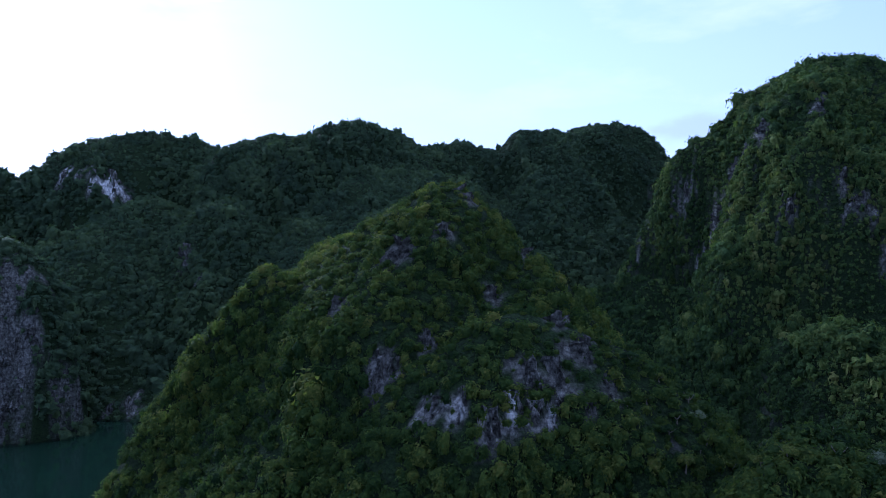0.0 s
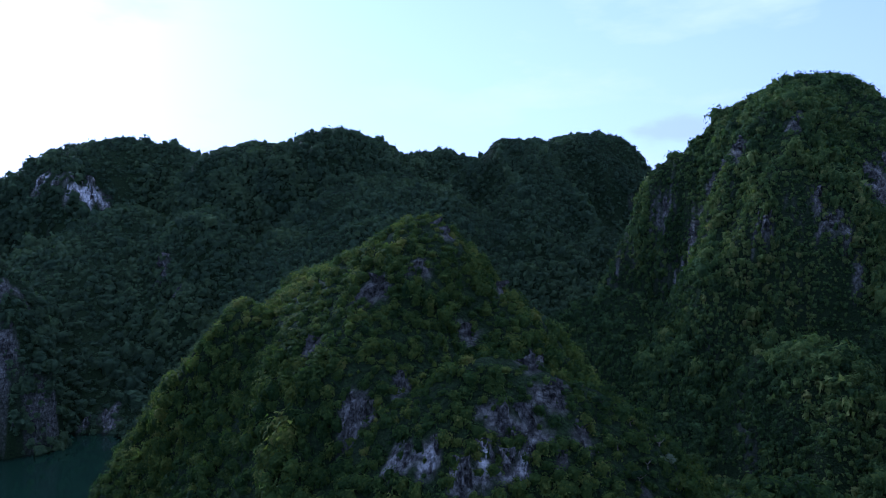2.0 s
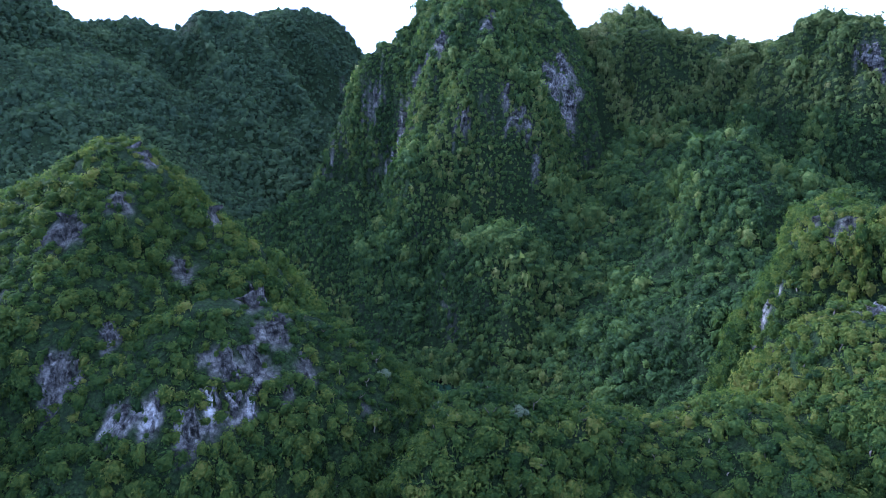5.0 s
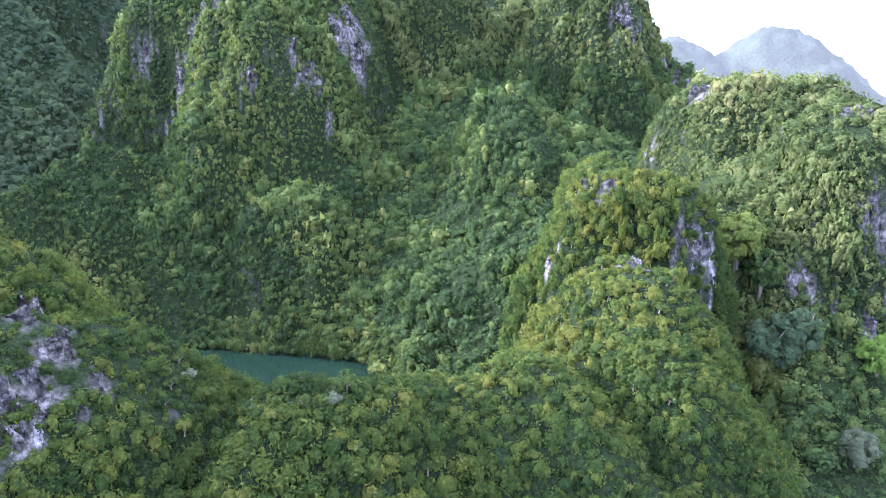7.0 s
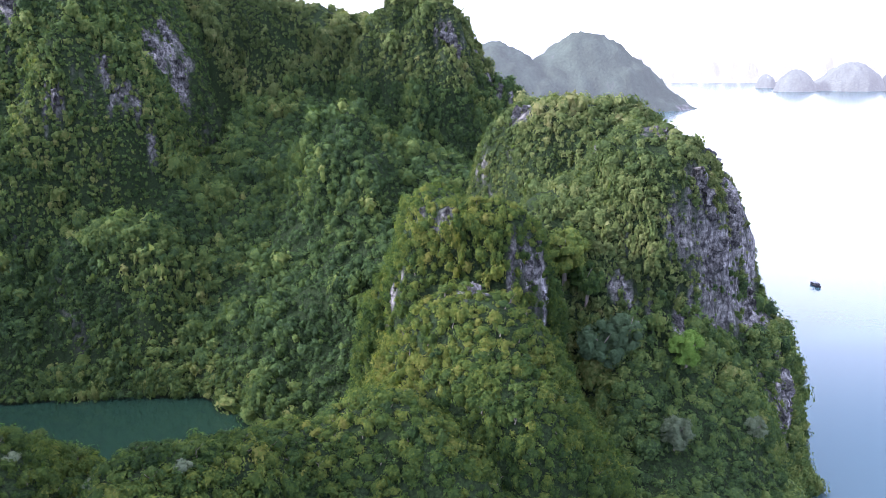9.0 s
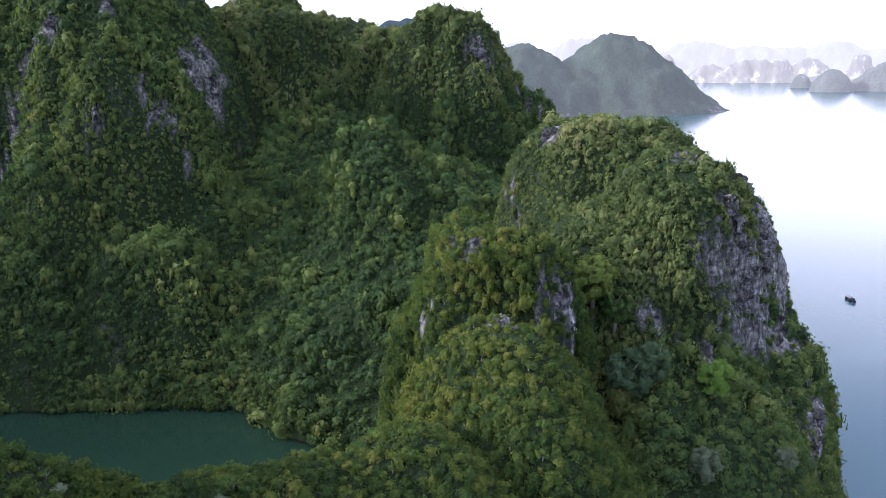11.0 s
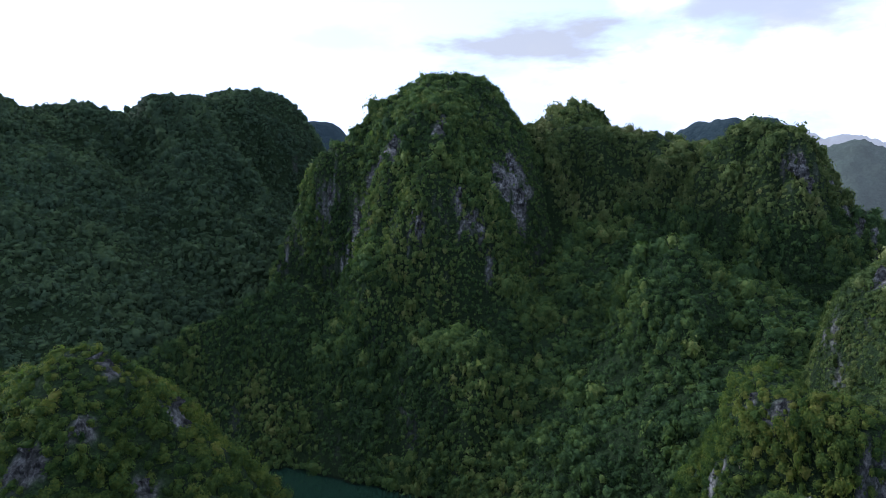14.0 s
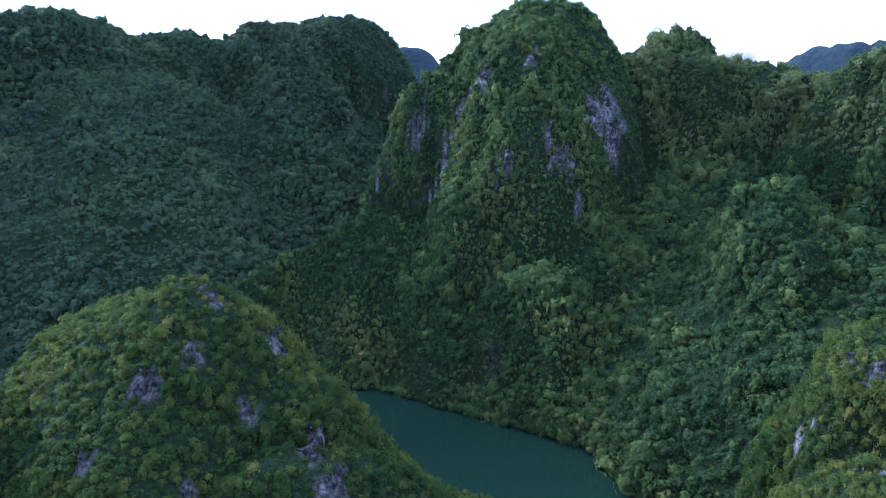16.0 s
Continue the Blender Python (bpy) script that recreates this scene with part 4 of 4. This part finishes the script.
lone_tree("green", TREE_GREEN, 6, "large dense green tree standing in the gully below the peak", 175, 66.5, 2.5, 0.0)
lone_tree("green", TREE_GREEN, 7, "tall round-headed green tree beside the peak's cliff", 174.5, 73, 3.5, 0.0)
lone_tree("grey", GREYGREEN, 1, "large grey-green tree in the shaded gully", 168.5, 59, 3.4, 0.0)
lone_tree("grey", GREYGREEN, 2, "big grey-green tree leaning out of the gully", 171.5, 54, 2.7, 0.0)
lone_tree("lime", LIME, 3, "bright lime-green tree below the headland cliff", 177, 38, 2.4, 0.0)
lone_tree("silver", SILVER, 4, "silvery-leaved tree in the low valley wood", 164, 36, 2.2, 0.5)
lone_tree("silver", SILVER, 5, "pale silvery tree near the sea cliff", 184, 20, 1.6, 0.5)
lone_tree("silver", SILVER, 6, "small silvery-white tree on the saddle", 57, 88, 0.9)
lone_tree("silver", SILVER, 4, "small pale tree on the saddle's crest", 47, 97, 0.8)
lone_tree("silver", SILVER, 5, "small silver-leaved tree beside the cone's foot", 44, 116, 0.8)
lone_tree("yellow", YELLOW, 1, "small yellow-green tree on the rocky peak", 143, 84, 0.9)
lone_tree("yellow", YELLOW, 2, "small yellowing tree on the lower saddle", 121, 40, 0.9)
lone_tree("yellow", YELLOW, 3, "small yellow-brown tree on the saddle's crest", 84, 84, 0.8)

# ---- water ----
bm = bmesh.new()
bmesh.ops.create_grid(bm, x_segments=8, y_segments=8, size=6000)
me = bpy.data.meshes.new("water")
bm.to_mesh(me)
me.materials.append(SEA)
tagged(new("water", me), "calm pale blue sea water", "water", kind="structure")
bm = bmesh.new()
bm.faces.new([bm.verts.new((x, y, 0.02)) for x, y in ((-275, 330), (-60, 215), (60, 165), (150, 140), (200, 180), (200, 250), (110, 370), (0, 470), (-240, 470))])
me = bpy.data.meshes.new("water_lagoon")
bm.to_mesh(me)
me.materials.append(LAGOON)
tagged(new("water_lagoon", me), "still dark teal lagoon water", "water", kind="structure")


# ---- fishing boat ----
def part(name, bm, mat, parent, label=""):
    me = bpy.data.meshes.new(name)
    bmesh.ops.recalc_face_normals(bm, faces=bm.faces)
    bm.to_mesh(me)
    bm.free()
    me.materials.append(mat)
    ob = new(name, me)
    ob.parent = parent
    return tagged(ob, label)


def plain(name, colour, rough=0.7):
    m, t, b = material(name, rough)
    n = noise_tex(t, 3.0)
    t.links.new(ramp(t, n, [(0.3, tuple(c * 0.75 for c in colour)), (0.7, tuple(min(c * 1.2, 1) for c in colour))]), b.inputs["Base Color"])
    return m


def box(bm, cx, cy, cz, sx, sy, sz, turn=0):
    bmesh.ops.create_cube(bm, size=1, matrix=pose(cx, cy, cz, 0, 0, turn) @ Matrix.Diagonal((sx, sy, sz, 1)))


DARKWOOD, PALEPOLE, TARP = plain("dark_tarred_wood", (0.02, 0.02, 0.024)), plain("pale_bamboo", (0.30, 0.27, 0.23)), plain("grey_tarpaulin", (0.10, 0.10, 0.11))


def fishing_boat(x, y, turn):
    boat = tagged(new("fishing_boat"), "small dark wooden fishing boat with pale poles on calm sea", "boat")
    boat.matrix_basis = pose(x, y, 0, 0, 0, turn) @ Matrix.Diagonal((0.95, 0.95, 1.1, 1))
    bm = bmesh.new()
    rows = []
    for k in range(11):
        u = k / 10 * 2 - 1
        w = 1.25 * (1 - abs(u) ** 2.6) + 0.06
        sheer = 0.75 + 0.7 * u * u * (1.2 if u > 0 else 0.8)
        rows.append([bm.verts.new((u * 4.4, w * c, z)) for c, z in ((-1, sheer), (-0.8, 0.0), (0, -0.4), (0.8, 0.0), (1, sheer), (0.86, sheer), (0.7, 0.35), (-0.7, 0.35), (-0.86, sheer))])
    for a, b in zip(rows, rows[1:]):
        for k in range(9):
            bm.faces.new((a[k], a[(k + 1) % 9], b[(k + 1) % 9], b[k]))
    bm.faces.new(rows[0]), bm.faces.new(rows[-1][::-1])
    part("hull", bm, DARKWOOD, boat)
    bm = bmesh.new()
    box(bm, -1.6, 0, 1.15, 2.2, 1.5, 1.3)
    bmesh.ops.bevel(bm, geom=bm.edges[:], offset=0.08, segments=2, affect="EDGES")
    part("cabin", bm, DARKWOOD, boat)
    bm = bmesh.new()
    for k in range(7):
        a0, a1 = math.pi * k / 7, math.pi * (k + 1) / 7
        v = [bm.verts.new((px, -1.0 * math.cos(a), 1.75 + 0.5 * math.sin(a))) for px, a in ((-2.9, a0), (-0.3, a0), (-0.3, a1), (-2.9, a1))]
        bm.faces.new(v)
    bmesh.ops.solidify(bm, geom=bm.faces[:], thickness=0.05)
    part("roof", bm, TARP, boat, "grey arched tarpaulin roof")
    for px, py in ((0.6, -0.7), (0.6, 0.7), (2.6, -0.55), (2.6, 0.55)):
        bm = bmesh.new()
        tube(bm, (px, py, 0.5), (px, py, 2.3), 0.06, 0.05)
        part("post", bm, PALEPOLE, boat)
    bm = bmesh.new()
    tube(bm, (0.2, 0, 0.4), (0.2, 0, 4.0), 0.09, 0.05)
    part("mast", bm, PALEPOLE, boat)
    for s in (-1, 1):
        bm = bmesh.new()
        tube(bm, (0.3, 0.2 * s, 1.4), (2.8, 3.2 * s, 2.9), 0.07, 0.04)
        part("net_boom", bm, PALEPOLE, boat, "pale bamboo boom")
    bm = bmesh.new()
    box(bm, 1.6, 0, 2.33, 2.4, 1.7, 0.06)
    part("awning", bm, TARP, boat, "pale flat awning")
    return boat


fishing_boat(465.4, 27.6, 50)

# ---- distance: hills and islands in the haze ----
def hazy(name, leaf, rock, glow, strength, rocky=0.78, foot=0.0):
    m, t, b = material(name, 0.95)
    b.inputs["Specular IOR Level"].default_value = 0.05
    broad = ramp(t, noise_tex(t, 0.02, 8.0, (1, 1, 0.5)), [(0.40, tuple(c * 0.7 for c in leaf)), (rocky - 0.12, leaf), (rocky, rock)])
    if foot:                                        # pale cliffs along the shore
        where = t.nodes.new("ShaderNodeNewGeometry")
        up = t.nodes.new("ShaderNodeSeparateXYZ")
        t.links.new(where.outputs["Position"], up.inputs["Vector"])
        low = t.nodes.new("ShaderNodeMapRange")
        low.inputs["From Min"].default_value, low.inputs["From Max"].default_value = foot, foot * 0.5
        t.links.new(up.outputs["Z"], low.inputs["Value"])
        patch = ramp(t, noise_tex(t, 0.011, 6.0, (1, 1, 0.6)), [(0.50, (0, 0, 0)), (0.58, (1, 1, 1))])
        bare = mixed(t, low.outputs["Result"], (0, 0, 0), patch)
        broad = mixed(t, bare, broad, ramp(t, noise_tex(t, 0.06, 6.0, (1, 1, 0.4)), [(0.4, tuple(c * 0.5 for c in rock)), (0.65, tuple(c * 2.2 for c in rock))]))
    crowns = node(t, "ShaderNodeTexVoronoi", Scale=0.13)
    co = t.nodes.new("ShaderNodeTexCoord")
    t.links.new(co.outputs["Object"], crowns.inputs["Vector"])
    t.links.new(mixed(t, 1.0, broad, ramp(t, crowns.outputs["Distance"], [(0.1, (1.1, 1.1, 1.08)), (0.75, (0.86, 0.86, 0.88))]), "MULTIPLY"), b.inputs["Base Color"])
    # the haze of distance, put in as emission of the hill's own surface
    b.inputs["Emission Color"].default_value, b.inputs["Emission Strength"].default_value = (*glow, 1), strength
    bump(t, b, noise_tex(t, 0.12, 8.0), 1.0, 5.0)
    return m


def backdrop_hill(lobes, box_, step, seed, rough, mat, label):
    x0, x1, y0, y1 = box_
    X, Y = np.meshgrid(np.arange(x0, x1, step), np.arange(y0, y1, step))
    Z = crag_height(lobes, X, Y, rough, seed) + rough * 6 * fbm(X / 60, Y / 60, seed + 3, 4)
    idx = np.arange(X.size).reshape(X.shape)
    q = np.stack([idx[:-1, :-1], idx[:-1, 1:], idx[1:, 1:], idx[1:, :-1]], axis=-1).reshape(-1, 4)
    q = q[(Z > -9).ravel()[q].any(axis=1)]
    used, inv = np.unique(q, return_inverse=True)
    me = mesh_of("backdrop_island", np.stack([X, Y, Z], axis=-1).reshape(-1, 3)[used], inv.reshape(-1, 4), [mat])
    tagged(new("backdrop_island", me), label, "island", kind="structure")


# islands further off get more emission, standing for thicker haze
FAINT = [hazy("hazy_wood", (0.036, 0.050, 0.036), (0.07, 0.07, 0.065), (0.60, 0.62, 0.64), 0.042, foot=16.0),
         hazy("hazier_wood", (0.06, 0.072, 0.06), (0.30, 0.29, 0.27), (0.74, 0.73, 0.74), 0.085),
         hazy("hazy_pale_cliffs", (0.078, 0.085, 0.070), (0.34, 0.33, 0.31), (0.86, 0.83, 0.79), 0.135, 0.66),
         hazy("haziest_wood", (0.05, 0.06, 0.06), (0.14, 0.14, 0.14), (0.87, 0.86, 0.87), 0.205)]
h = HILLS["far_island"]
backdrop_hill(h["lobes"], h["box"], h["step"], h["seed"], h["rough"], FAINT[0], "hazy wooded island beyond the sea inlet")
# blue haze put into the colour and emission of the hills behind the ridge
BLUE_HAZE = hazy("blue_haze_wood", (0.022, 0.033, 0.033), (0.035, 0.045, 0.045), (0.32, 0.54, 0.80), 0.010)
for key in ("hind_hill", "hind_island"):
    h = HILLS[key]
    backdrop_hill([(l[0], l[1], l[2] + 5, *l[3:]) for l in h["lobes"]], h["box"], h["step"], h["seed"], h["rough"], BLUE_HAZE, "wooded karst hill far behind the ridge, blue with painted haze")


def islet(az, dist, width, height, mat, label, deep=1.0, rough=1.2):
    """A dome-shaped island at a bearing (degrees) and distance."""
    x, y = dist * math.sin(radians(az)), dist * math.cos(radians(az))
    w = width / 2
    r = random.Random(int(az * 10))
    lobes = [(x, y, height, w, w * deep, -az, 2.0, 0.7)]
    if width > 400:
        lobes = [(x, y, height * 0.3, w, w * deep, -az, 2.0, 0.5)]
    for k in range(max(4, int(width / 75)) if rough > 1 else 0):
        u = r.uniform(-0.9, 0.9) * w
        lobes.append((x + u * math.cos(radians(az)), y - u * math.sin(radians(az)), height * r.uniform(0.4, 1.05) * (1 - 0.4 * abs(u / w)), r.uniform(45, 150) * (2.4 if dist > 5000 else 1.0), w * deep * 0.6, -az, r.uniform(1.6, 3.2), r.uniform(0.4, 0.9)))
    backdrop_hill(lobes, (x - w * 1.7, x + w * 1.7, y - w * 1.7, y + w * 1.7), max(width / 60, 5), int(az * 3), rough, mat, label)


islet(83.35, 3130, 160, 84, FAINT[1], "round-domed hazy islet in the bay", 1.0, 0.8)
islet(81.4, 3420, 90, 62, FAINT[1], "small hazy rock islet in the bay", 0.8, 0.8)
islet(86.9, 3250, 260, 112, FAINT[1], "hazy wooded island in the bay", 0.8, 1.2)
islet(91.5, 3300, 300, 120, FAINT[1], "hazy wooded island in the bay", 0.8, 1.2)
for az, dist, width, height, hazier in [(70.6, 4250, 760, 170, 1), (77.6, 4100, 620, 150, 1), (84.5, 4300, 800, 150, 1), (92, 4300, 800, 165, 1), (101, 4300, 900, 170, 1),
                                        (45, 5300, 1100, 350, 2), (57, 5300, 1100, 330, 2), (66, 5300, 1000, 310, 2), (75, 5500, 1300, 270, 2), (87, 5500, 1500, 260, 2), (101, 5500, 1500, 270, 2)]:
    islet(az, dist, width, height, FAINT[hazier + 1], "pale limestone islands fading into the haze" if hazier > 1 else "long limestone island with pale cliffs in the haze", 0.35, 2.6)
